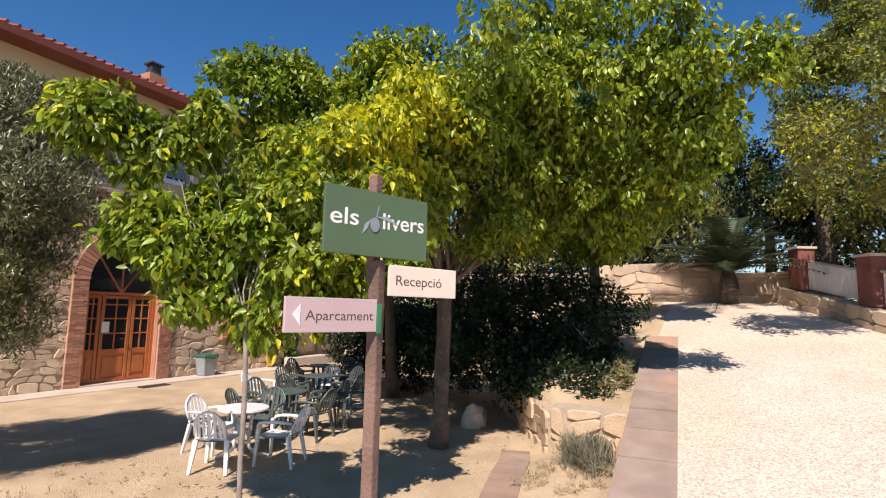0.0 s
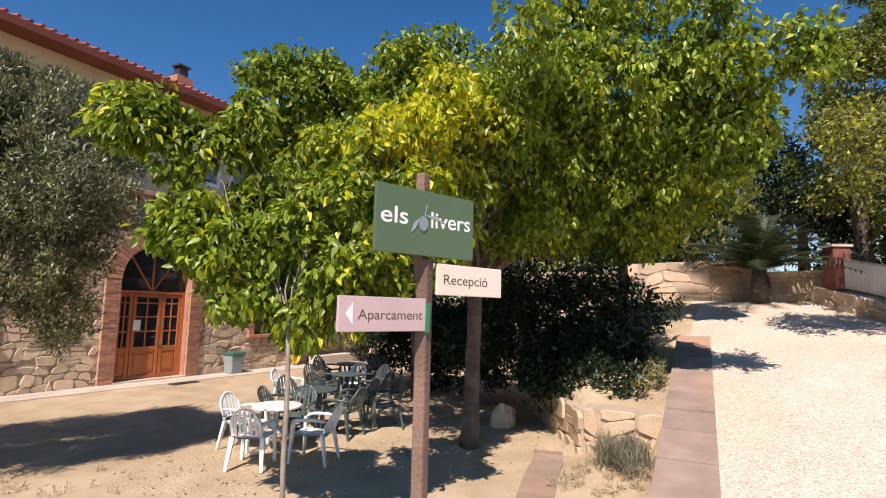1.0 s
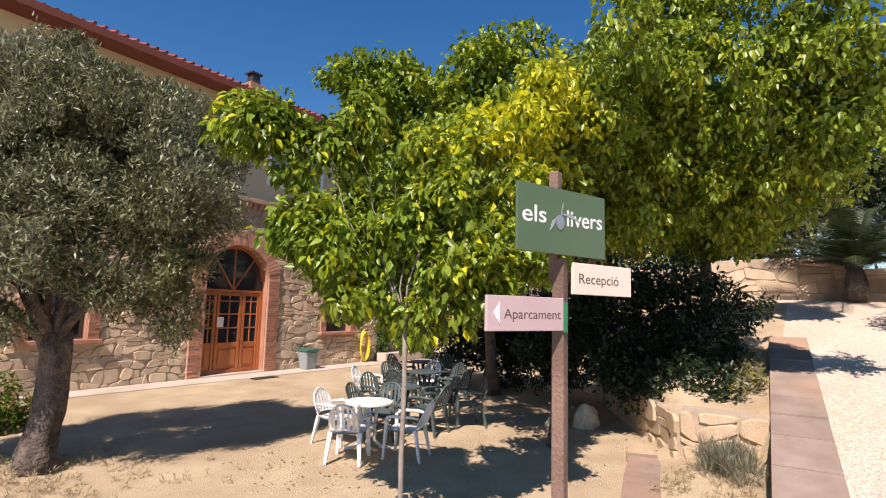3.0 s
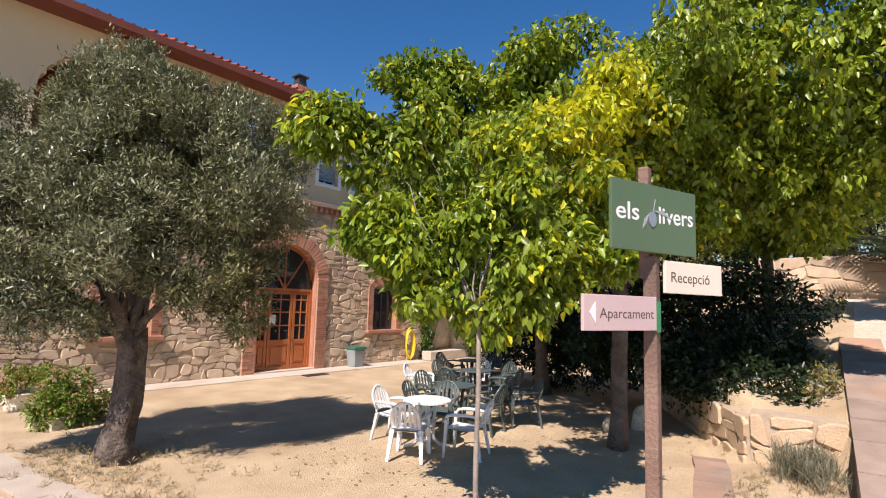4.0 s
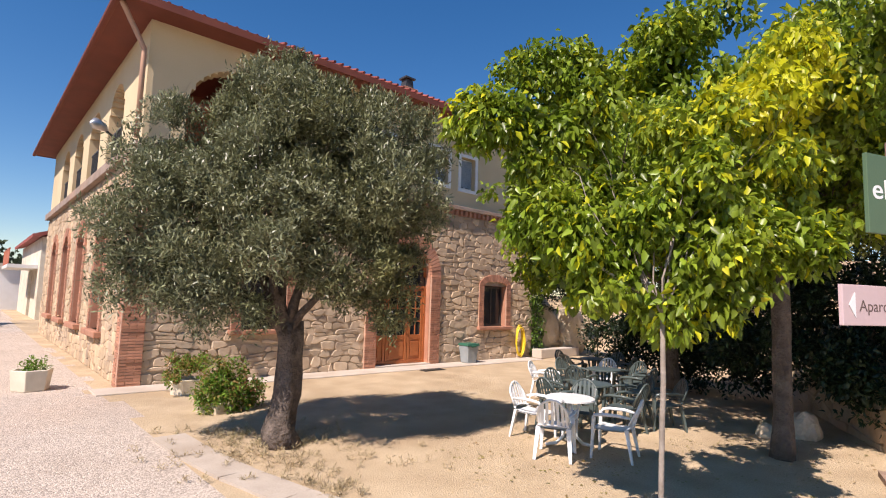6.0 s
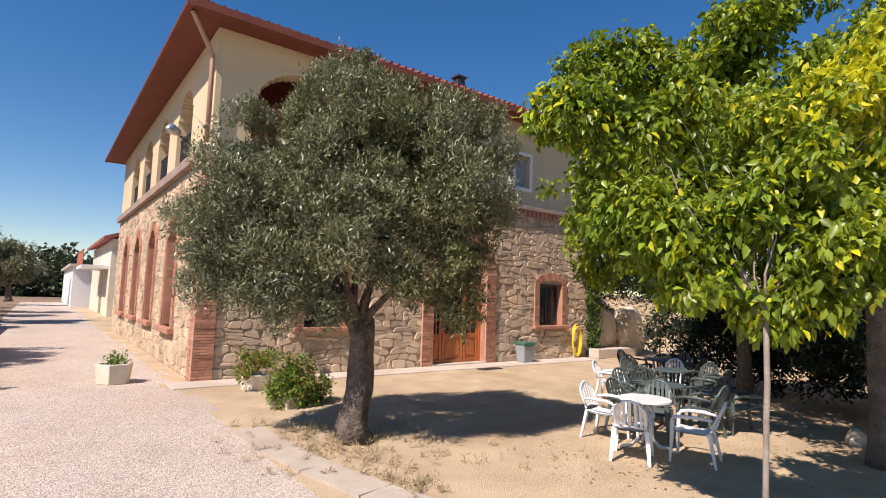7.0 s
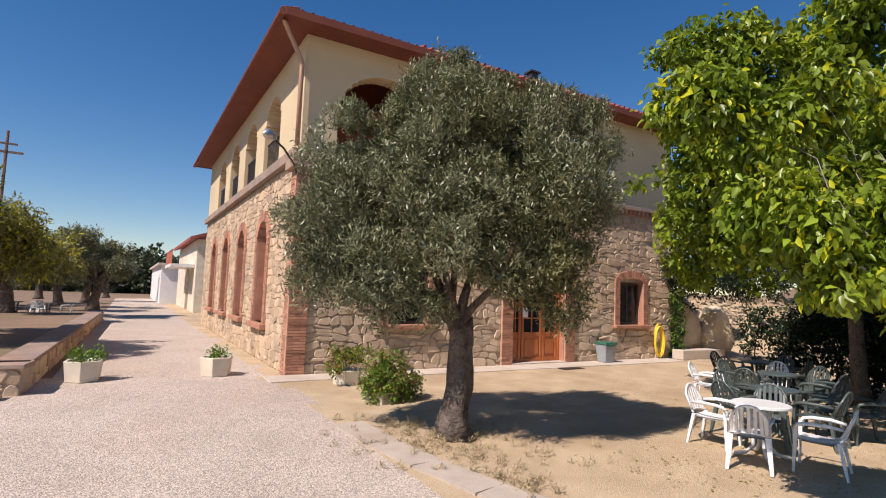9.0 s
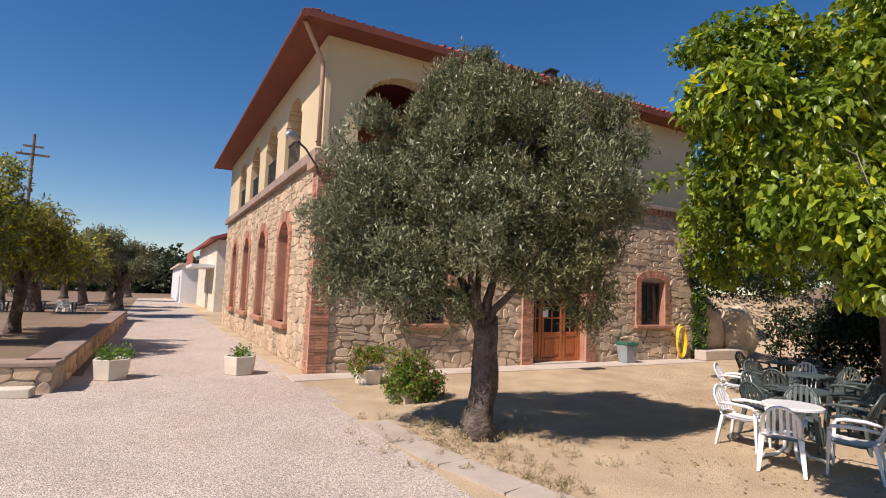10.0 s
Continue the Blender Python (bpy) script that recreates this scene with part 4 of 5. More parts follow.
crown("crown", third, "dense green leaves", clumps=spread_clumps(THIRD, 12, 0.5, 29, 0.42), per=15000, size=0.16, aspect=0.72, mats=[M_MULB, M_MULBY], seed=30, droop=0.6, second=lambda p: np.full(len(p), 0.04))

OLIVE = [(-0.86, -4.57, 2.89, 0.57), (-1.11, -4.49, 2.58, 0.30), (-0.65, -4.65, 3.52, 0.46), (-0.41, -5.17, 2.99, 0.63), (-0.70, -4.63, 2.14, 0.44), (-0.27, -5.24, 2.15, 0.56),
      (-0.04, -4.90, 3.77, 0.39), (0.25, -5.05, 4.22, 0.39), (0.60, -5.26, 4.45, 0.28), (0.61, -5.50, 3.95, 0.51), (0.15, -5.68, 3.16, 0.68), (1.06, -5.57, 4.10, 0.32),
      (1.04, -5.93, 3.45, 0.58), (1.56, -6.12, 3.75, 0.45), (1.92, -6.33, 3.74, 0.31), (1.47, -6.31, 3.00, 0.58), (1.98, -6.40, 3.13, 0.34), (0.81, -6.13, 2.57, 0.61),
      (1.54, -6.24, 2.32, 0.44), (1.93, -6.35, 2.53, 0.32), (0.21, -5.96, 2.41, 0.46), (0.84, -5.91, 2.04, 0.37), (1.41, -6.12, 1.84, 0.30), (1.60, -6.29, 1.66, 0.17),
      (-0.36, -4.87, 1.77, 0.35), (0.07, -5.41, 1.79, 0.29), (-0.86, -4.57, 1.87, 0.18), (1.38, -5.82, 4.03, 0.32), (0.38, -4.44, 3.27, 0.81), (1.30, -4.88, 3.47, 0.89),
      (1.82, -5.41, 2.88, 0.73), (-0.07, -4.12, 2.53, 0.67), (0.94, -4.88, 4.10, 0.58), (0.25, -4.49, 2.10, 0.43)]
olive = thing("olive_tree", "old olive tree with a gnarled trunk and grey-green crown", "tree")
grow(olive, (0.74, -5.36, -0.03), (0.76, -5.3, 1.5), 0.15, 0.14, [(-0.58, -4.67, 2.12, 0.8), (-0.12, -4.87, 2.73, 0.8), (0.46, -5.29, 3.08, 0.8), (1.52, -6.08, 2.39, 0.8), (1.22, -5.70, 3.05, 0.8), (0.06, -5.64, 2.42, 0.8)], M_OBARK, 41, 12, 0.75, 5, 1.55)
crown("crown", olive, "fine silvery grey-green leaves", clumps=spread_clumps(OLIVE, 34, 0.5, 42, 0.3), per=160000, size=0.075, aspect=0.25, mats=[M_OLIVE], seed=43, droop=0.0, up_bias=0.35, shape="lance")
rt = random.Random(44)
shoots = []
for x, y, z, r in OLIVE:
    if z > 3.0:
        for _ in range(18):
            a, f = rt.uniform(0, 6.28), rt.uniform(0.1, 0.75)
            for k in range(5):
                shoots.append((x + r * f * math.cos(a) + 0.02 * k, y + r * f * math.sin(a), z + r * math.sqrt(1 - f * f) * 0.9 + 0.075 * k, 0.055))
crown("top_foliage", olive, "upright leafy shoots", clumps=shoots, per=26000, size=0.075, aspect=0.22, mats=[M_OLIVE], seed=45, droop=0.0, up_bias=0.9, shape="lance")

# shrubs on the bank below the drive, deep shade put into their leaf colour
shr = thing("evergreen_shrub", "dense evergreen shrubs on the bank, leaf colour darkened for deep shade", "shrub")
# the small low clumps near x = 7 are added to darken the bank
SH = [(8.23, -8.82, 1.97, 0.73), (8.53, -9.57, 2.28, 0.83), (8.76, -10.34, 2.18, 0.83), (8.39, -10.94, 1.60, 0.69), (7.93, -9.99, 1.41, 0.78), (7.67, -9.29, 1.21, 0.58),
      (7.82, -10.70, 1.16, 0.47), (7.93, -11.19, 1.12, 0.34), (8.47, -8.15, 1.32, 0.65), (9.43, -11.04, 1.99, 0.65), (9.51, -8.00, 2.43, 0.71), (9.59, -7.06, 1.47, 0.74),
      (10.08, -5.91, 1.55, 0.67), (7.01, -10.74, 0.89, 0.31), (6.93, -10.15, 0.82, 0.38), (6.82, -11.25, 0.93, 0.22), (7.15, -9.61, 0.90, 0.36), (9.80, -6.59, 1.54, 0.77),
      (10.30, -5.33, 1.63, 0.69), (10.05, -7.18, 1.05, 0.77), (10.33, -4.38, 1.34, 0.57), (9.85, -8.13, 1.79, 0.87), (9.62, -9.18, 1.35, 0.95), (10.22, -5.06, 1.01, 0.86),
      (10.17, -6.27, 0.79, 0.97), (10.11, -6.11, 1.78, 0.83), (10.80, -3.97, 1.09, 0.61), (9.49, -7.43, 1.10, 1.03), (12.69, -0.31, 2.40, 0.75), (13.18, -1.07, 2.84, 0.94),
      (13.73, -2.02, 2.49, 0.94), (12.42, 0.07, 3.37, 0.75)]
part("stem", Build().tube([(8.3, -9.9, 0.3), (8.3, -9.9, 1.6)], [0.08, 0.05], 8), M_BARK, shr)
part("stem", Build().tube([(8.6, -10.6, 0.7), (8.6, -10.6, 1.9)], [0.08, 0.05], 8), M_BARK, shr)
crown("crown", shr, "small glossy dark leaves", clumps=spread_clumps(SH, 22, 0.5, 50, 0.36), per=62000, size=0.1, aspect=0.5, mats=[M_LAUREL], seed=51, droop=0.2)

ivy = thing("ivy_plant", "green climbing plant at the corner of the house", "climber")
crown("foliage", ivy, "small bright green leaves", clumps=[(12.4, -0.15, 0.35 + 0.28 * k, 0.24) for k in range(7)] + [(12.2, -0.16, 2.0, 0.2)], per=1500, size=0.09, aspect=0.6, mats=[M_BUSH, M_LAUREL], seed=66, droop=0.4, second=lambda p: np.full(len(p), 0.4))

# ---- signpost ----
post = thing("signpost", "weathered wooden signpost carrying three painted direction boards", "signpost", pose(1.17, -11.2, 0))
shaft = Build().box(-0.038, 0.038, -0.038, 0.038, -0.2, 2.21)
part("post", shaft, M_POST, post, "squared weathered timber post", bevel=0.012)
part("post_top", Build().box(-0.036, 0.036, 0.0, 0.06, 2.08, 2.73), M_POST, post, "thinner upright behind the main board", bevel=0.01)
FACE = pose(0, 0, 0, 0, 0, -20)


def board(name, x0, x1, z0, z1, y, mat, label, slope=0.0, th=0.025):
    b = Build()
    b.add([(x0, y, z0), (x1, y, z0 - slope * 0.2), (x1, y + th, z0 - slope * 0.2), (x0, y + th, z0), (x0, y, z1), (x1, y, z1 - slope), (x1, y + th, z1 - slope), (x0, y + th, z1)],
          [(3, 2, 1, 0), (4, 5, 6, 7), (0, 1, 5, 4), (1, 2, 6, 5), (2, 3, 7, 6), (3, 0, 4, 7)])
    ob = part(name, b, mat, post, label, bevel=0.003)
    ob.matrix_local = FACE
    return ob


def lettering(text, x, z, y, size, mat, parent, width=None, slant=0.0, bold=0.0):
    cu = bpy.data.curves.new("lettering", "FONT")
    cu.body, cu.size, cu.extrude, cu.offset, cu.align_x = text, size, 0.0004, bold, "LEFT"
    tmp = bpy.data.objects.new("lettering", cu)
    scene.collection.objects.link(tmp)
    me = bpy.data.meshes.new_from_object(tmp.evaluated_get(bpy.context.evaluated_depsgraph_get()))
    bpy.data.objects.remove(tmp)
    xs = [v.co.x for v in me.vertices]
    k = width / (max(xs) - min(xs)) if width else 1
    x_min = min(xs)
    for v in me.vertices:
        px = (v.co.x - x_min) * k
        v.co = (x + px, y - v.co.z, z + v.co.y - slant * px)
    me.materials.append(mat)
    ob = new("lettering", me)
    ob.parent = parent
    return ob


main = board("main_board", -0.41, 0.325, 2.22, 2.60, -0.07, M_GREEN, "dark green board lettered in white", 0.0, 0.02)
lettering("els", -0.375, 2.385, -0.0706, 0.135, M_WHITE, main, 0.185, -0.03, 0.0012)
lettering("livers", -0.02, 2.39, -0.0706, 0.135, M_WHITE, main, 0.315, -0.03, 0.0012)
ol = Build()
ol.slab([(-0.08 + 0.033 * math.cos(2 * math.pi * k / 20), 2.405 + 0.043 * math.sin(2 * math.pi * k / 20)) for k in range(20)], "y", -0.076, -0.0705)
part("olive_emblem", ol, M_ALU, main, "grey olive shape")
lf = Build().slab([(-0.165, 2.345), (-0.135, 2.375), (-0.105, 2.435), (-0.145, 2.405)], "y", -0.074, -0.0708).slab([(-0.08, 2.455), (0.0, 2.44), (0.1, 2.42), (0.01, 2.462)], "y", -0.074, -0.0708).slab([(-0.074, 2.44), (-0.069, 2.44), (-0.05, 2.52), (-0.055, 2.52)], "y", -0.074, -0.0708)
part("leaf_emblem", lf, M_BIN, main, "grey leaf shapes")
rec = board("reception_board", 0.05, 0.6, 2.0, 2.185, -0.058, M_CREAM, "cream board with a pointed end", 0.0, 0.02)
lettering("Recepci\u00f3", 0.1, 2.065, -0.0586, 0.085, M_INK, rec, 0.37)
par = board("parking_board", -0.6, -0.03, 1.79, 1.975, -0.055, M_MAUVE, "pinkish board with a white arrow", 0.0, 0.02)
lettering("Aparcament", -0.485, 1.855, -0.0556, 0.075, M_INK, par, 0.43)
part("arrow", Build().slab([(-0.56, 1.882), (-0.515, 1.94), (-0.515, 1.825)], "y", -0.058, -0.0555), M_WHITE, par, "white triangular arrow")
br = board("bracket", -0.03, 0.0, 1.78, 1.95, -0.062, M_BRACKET, "green metal bracket")


# ---- tables and chairs ----
def make_chair(mat, label, m):
    ch = thing("plastic_chair", label, "chair", m, "chairs round the tables")
    seat = Build()
    rows = [(-0.23, 0.44, 0.2), (-0.1, 0.425, 0.215), (0.08, 0.425, 0.225), (0.24, 0.44, 0.225), (0.27, 0.415, 0.22)]
    vs = [(sx * w, y, z - dz) for dz in (0, 0.018) for y, z, w in rows for sx in (-1, -0.4, 0.4, 1)]
    fs = []
    for k in range(2):
        for i in range(4):
            for j in range(3):
                o = k * 20 + i * 4 + j
                fs.append((o, o + 1, o + 5, o + 4))
    part("seat", seat.add(vs, fs), mat, ch, smooth=False)
    bk = Build()
    arc = [(math.sin(a) * 0.235, -0.2 - 0.07 * math.cos(a)) for a in [radians(v) for v in range(-80, 81, 20)]]
    def backpt(i, h):
        x, y = arc[i]
        return (x * (1 - 0.1 * h), y - 0.13 * h, 0.43 + 0.43 * h - 0.17 * (abs(x) / 0.235) ** 2.4 * h)
    bk.tube([backpt(0, 0.35)] + [backpt(i, 1.0) for i in range(len(arc))] + [backpt(len(arc) - 1, 0.35)], [0.018] * (len(arc) + 2), 6)
    bk.tube([backpt(i, 0.15) for i in range(len(arc))], [0.014] * len(arc), 5)
    part("backrest", bk, mat, ch, smooth=True)
    for i in range(1, len(arc) - 1):
        a, c_ = Vector(backpt(i, 0.12)), Vector(backpt(i, 0.98))
        w = Vector((0.019, 0, 0))
        n = Vector((0, 0.006, 0))
        part("slat", Build().add([a - w - n, a + w - n, a + w + n, a - w + n, c_ - w - n, c_ + w - n, c_ + w + n, c_ - w + n], [(3, 2, 1, 0), (4, 5, 6, 7), (0, 1, 5, 4), (1, 2, 6, 5), (2, 3, 7, 6), (3, 0, 4, 7)]), mat, ch)
    for sx in (-1, 1):
        part("armrest", Build().tube([(sx * 0.225, -0.27, 0.62), (sx * 0.265, -0.1, 0.645), (sx * 0.275, 0.12, 0.64), (sx * 0.265, 0.22, 0.62), (sx * 0.25, 0.25, 0.56)], [0.02, 0.026, 0.026, 0.024, 0.02], 6), mat, ch, smooth=True)
        for sy in (-1, 1):
            top = Vector((sx * 0.215, -0.22 if sy < 0 else 0.24, 0.6 if sy > 0 else 0.45))
            foot = Vector((sx * 0.255, -0.31 if sy < 0 else 0.27, 0.0))
            mid = (top + foot) / 2
            lb = Build()
            for (p, w0), (q_, w1) in (((top, 0.034), (mid, 0.028)), ((mid, 0.028), (foot, 0.02))):
                lb.add([p + Vector((a * w0, b_ * w0 * 0.7, 0)) for a, b_ in ((-1, -1), (1, -1), (1, 1), (-1, 1))] + [q_ + Vector((a * w1, b_ * w1 * 0.7, 0)) for a, b_ in ((-1, -1), (1, -1), (1, 1), (-1, 1))],
                       [(0, 1, 5, 4), (1, 2, 6, 5), (2, 3, 7, 6), (3, 0, 4, 7), (0, 3, 2, 1), (4, 5, 6, 7)])
            part("leg", lb, mat, ch)
    return ch


def make_table(mat, label, m, r=0.37):
    tb = thing("round_table", label, "table", m, "patio tables")
    top = Build()
    prof = [(r - 0.02, 0.735), (r, 0.725), (r, 0.7), (r - 0.03, 0.695)]
    n = 32
    vs = [(a * math.cos(2 * math.pi * k / n), a * math.sin(2 * math.pi * k / n), z) for a, z in prof for k in range(n)]
    fs = [(i * n + k, i * n + (k + 1) % n, (i + 1) * n + (k + 1) % n, (i + 1) * n + k) for i in range(3) for k in range(n)] + [tuple(range(n)), tuple(range(4 * n - 1, 3 * n - 1, -1))]
    part("tabletop", top.add(vs, fs), mat, tb)
    for k in range(4):
        a = radians(45 + 90 * k)
        c_, s_ = math.cos(a), math.sin(a)
        part("leg", Build().tube([(0.14 * c_, 0.14 * s_, 0.7), (0.1 * c_, 0.1 * s_, 0.4), (0.1 * c_, 0.1 * s_, 0.15), (0.2 * c_, 0.2 * s_, 0.05), (0.36 * c_, 0.36 * s_, 0.02)], [0.03, 0.026, 0.026, 0.026, 0.024], 6), mat, tb, smooth=True)
    part("collar", Build().tube([(0, 0, 0.34), (0, 0, 0.4)], [0.13, 0.13], 12), mat, tb)
    return tb


def chair_at(src, x, y, face):
    """face: the compass turn of the chair's front, in degrees from +y towards -x."""
    return copy_thing(src, pose(x, y, 0.004, 0, 0, face))


TX, TY = 3.68, -7.5
white = make_chair(M_PLASTIC, "white moulded plastic armchair with a slatted back", pose(TX - 0.5, TY - 0.14, 0.004, 0, 0, -62))
white.scale = (0.83, 0.83, 0.83)
chair_at(white, TX + 0.06, TY - 0.6, 18)
chair_at(white, TX + 0.0, TY + 0.58, 190)
make_table(M_PLASTIC, "white round plastic garden table with a crossed base", pose(TX, TY, 0.004)).scale = (0.86, 0.86, 0.86)
dark = make_chair(M_DARKPL, "dark green moulded plastic armchair with a slatted back", pose(TX + 0.62, TY + 0.25, 0.004, 0, 0, 112))
dark.scale = (0.86, 0.86, 0.86)
dt = make_table(M_DARKPL, "dark green round plastic garden table in the shade", pose(5.05, -6.95, 0.004))
dt.scale = (0.86, 0.86, 0.86)
for x, y, f in ((4.5, -6.75, -100), (5.6, -7.3, 60), (5.2, -6.35, 170), (4.95, -7.55, 5), (5.75, -7.75, 50)):
    chair_at(dark, x, y, f)
for x, y, f in ((7.7, -5.6, 110), (6.1, -5.3, 200)):
    tagged(chair_at(white, x, y, f), "white moulded plastic armchair in the tree's shade")
copy_thing(dt, pose(6.9, -6.05, 0.004))
for x, y, f in ((6.3, -5.95, -80), (7.5, -6.25, 80), (6.85, -5.4, 180), (6.95, -6.7, 0)):
    chair_at(dark, x, y, f)
copy_thing(dt, pose(8.4, -4.9, 0.004))
for x, y, f in ((7.8, -4.75, -90), (8.95, -5.0, 90), (8.35, -4.3, 180), (8.5, -5.5, 0)):
    chair_at(dark, x, y, f)

# ---- small things by the house ----
bn = thing("waste_bin", "grey plastic bin with a green lid against the wall", "bin", pose(8.92, -0.36, 0.025))
bb = Build()
vs = [(sx * w, sy * d, z) for w, d, z in ((0.17, 0.15, 0.0), (0.23, 0.2, 0.5)) for sx, sy in ((-1, -1), (1, -1), (1, 1), (-1, 1))]
part("body", bb.add(vs, [(3, 2, 1, 0), (4, 5, 6, 7), (0, 1, 5, 4), (1, 2, 6, 5), (2, 3, 7, 6), (3, 0, 4, 7)]), M_BIN, bn, bevel=0.02)
part("lid", Build().box(-0.25, 0.25, -0.22, 0.22, 0.5, 0.57, taper=0.02).box(-0.1, 0.1, -0.24, -0.2, 0.46, 0.52), M_BINLID, bn, "green lid", bevel=0.015)
hs = thing("garden_hose", "yellow garden hose coiled on the wall beside the window", "hose", pose(11.5, -0.16, 0.0))
coil = Build()
for k in range(6):
    r0 = random.Random(k)
    pts = [(math.sin(t) * (0.15 + 0.012 * k) + r0.uniform(-0.012, 0.012), -0.02 * k + 0.04, 0.62 - 0.04 * (k % 3) + math.cos(t) * (0.47 + 0.02 * r0.uniform(-1, 1))) for t in np.linspace(0, 2 * math.pi, 19)[:-1]]
    pts.append(pts[0])
    coil.tube(pts, [0.016] * len(pts), 6, cap=False)
part("coil", coil, M_HOSE, hs, smooth=True)
part("hook", Build().tube([(0, 0.18, 1.08), (0, -0.12, 1.06), (0, -0.13, 1.14)], [0.015] * 3, 6), M_IRON, hs)


def planter(x, y, r, h, label, m_leaf, spread, tall, seed, turn=0, mats2=None, count=500, size=0.06):
    p = thing("planter", label, "planter", pose(x, y, 0.0, 0, 0, turn))
    n = 6
    ring = lambda rr, z: [(rr * math.cos(2 * math.pi * k / n), rr * math.sin(2 * math.pi * k / n), z) for k in range(n)]
    vs = ring(r * 0.86, 0) + ring(r, h) + ring(r * 0.84, h) + ring(r * 0.8, h - 0.07)
    fs = [tuple(range(n - 1, -1, -1))] + [(i * n + k, i * n + (k + 1) % n, (i + 1) * n + (k + 1) % n, (i + 1) * n + k) for i in range(3) for k in range(n)]
    part("pot", Build().add(vs, fs), M_PLANTER, p, "hexagonal cream concrete pot", bevel=0.012)
    part("soil", Build().slab([(v[0], v[1]) for v in ring(r * 0.8, 0)], "z", h - 0.1, h - 0.06), M_BARK, p)
    rng = random.Random(seed)
    cl = [(rng.uniform(-spread, spread), rng.uniform(-spread, spread), h + rng.uniform(0, tall), 0.13) for _ in range(10)]
    pl = crown("plant", p, "leafy potted plant", clumps=cl, per=count, size=size, aspect=0.45, mats=[m_leaf] + ([mats2] if mats2 else []), seed=seed, droop=0.0, up_bias=0.3, second=(lambda q: np.full(len(q), 0.5)) if mats2 else None)
    tagged(pl, kind="stuff")
    return p


planter(-1.3, 0.5, 0.33, 0.37, "hexagonal cream concrete planter with a small plant on the gravel", M_BUSH, 0.18, 0.08, 61, 10, count=350)
planter(-3.52, 0.5, 0.33, 0.37, "hexagonal cream concrete planter with a green plant by the low wall", M_BUSH, 0.22, 0.16, 62, 25, count=600)
planter(0.82, -1.25, 0.31, 0.28, "concrete planter with a yellowing flowering shrub before the house", M_BUSHY, 0.36, 0.34, 63, 0, M_BUSH, count=2200)
bush = thing("garden_shrub", "bright green low shrub beside the olive tree", "shrub", pose(0.0, 0.0, 0))
part("stem", Build().tube([(0.85, -2.95, 0), (0.85, -2.95, 0.35)], [0.03, 0.02], 6), M_BARK, bush)
crown("foliage", bush, "bright green leaves", clumps=[(0.85 + dx, -2.95 + dy, dz, 0.24) for dx, dy, dz in ((-0.2, 0, 0.38), (0.05, 0.1, 0.45), (0.25, -0.1, 0.38), (0, -0.15, 0.25), (-0.22, -0.1, 0.2), (0.3, 0.1, 0.2), (0.42, 0, 0.25), (0.1, -0.1, 0.15), (-0.1, 0.05, 0.62), (0.2, 0.1, 0.58))], per=5000, size=0.06, aspect=0.5, mats=[M_BUSH, M_BUSHY], seed=64, droop=0.1, second=lambda p: np.full(len(p), 0.3))
pot2 = thing("stone_pot", "low weathered stone block holding the shrub", "pot", pose(0.85, -2.95, 0, 0, 0, 20))
part("body", Build().box(-0.3, 0.3, -0.25, 0.25, -0.03, 0.16, taper=0.03), M_ROCK, pot2, bevel=0.03)

lav = thing("lavender_bush", "grey-green lavender tuft beside the drive kerb", "shrub")
part("stem", Build().tube([(5.05, -11.6, 0.05), (5.05, -11.6, 0.3)], [0.02, 0.02], 6), M_BARK, lav)
crown("foliage", lav, "thin upright grey-green stalks", clumps=[(5.05 + 0.24 * math.cos(k), -11.6 + 0.18 * math.sin(1.7 * k), 0.2 + 0.04 * (k % 3), 0.16) for k in range(9)], per=2200, size=0.17, aspect=0.05, mats=[M_LAV], seed=70, droop=0.0, up_bias=1.3, shape="lance")
lit = thing("bank_plants", "straggly yellow-green plants on the bank above the stones", "shrub")
crown("foliage", lit, "small yellow-green leaves", clumps=[(7.0 + 0.3 * k, -11.72 + 0.04 * k, 0.95 + 0.06 * k, 0.17) for k in range(5)] + [(6.5, -11.6, 0.9, 0.12)], per=1200, size=0.08, aspect=0.35, mats=[M_BUSHY, M_LAV], seed=71, droop=0.0, up_bias=0.5, second=lambda p: np.full(len(p), 0.5))


# ---- rocks and walls by the drive ----
def boulder(x, y, z, sx, sy, sz, seed, label, parent=None):
    bm = bmesh.new()
    bmesh.ops.create_icosphere(bm, subdivisions=3, radius=1)
    for v in bm.verts:
        n1 = noise.noise(v.co * 1.3 + Vector((seed, 0, 0)))
        n2 = noise.noise(v.co * 3.5 + Vector((0, seed, 0)))
        v.co *= 1 + 0.3 * n1 + 0.1 * n2
        v.co = Vector((round(v.co.x * 4) / 4 * 0.3 + v.co.x * 0.7, v.co.y, v.co.z))
        v.co = Vector((v.co.x * sx, v.co.y * sy, v.co.z * sz))
    me = bpy.data.meshes.new("boulder")
    bm.to_mesh(me)
    bm.free()
    me.materials.append(M_ROCK)
    ob = new("boulder", me)
    ob.location = (x, y, z)
    return tagged(ob, label, "rock")


boulder(13.5, 0.5, 0.95, 0.7, 0.6, 1.05, 3, "large pale limestone boulder lit by the sun beside the house")
boulder(14.7, 0.1, 0.8, 0.7, 0.6, 0.9, 5, "pale limestone boulder in dappled shade")
boulder(7.0, -9.3, 0.12, 0.22, 0.2, 0.26, 12, "small pale stone at the edge of the patio")
boulder(7.45, -9.15, 0.1, 0.18, 0.2, 0.2, 14, "small pale stone at the edge of the patio")
boulder(6.6, -8.9, 0.06, 0.15, 0.13, 0.14, 15, "small pale stone under the mulberry tree")

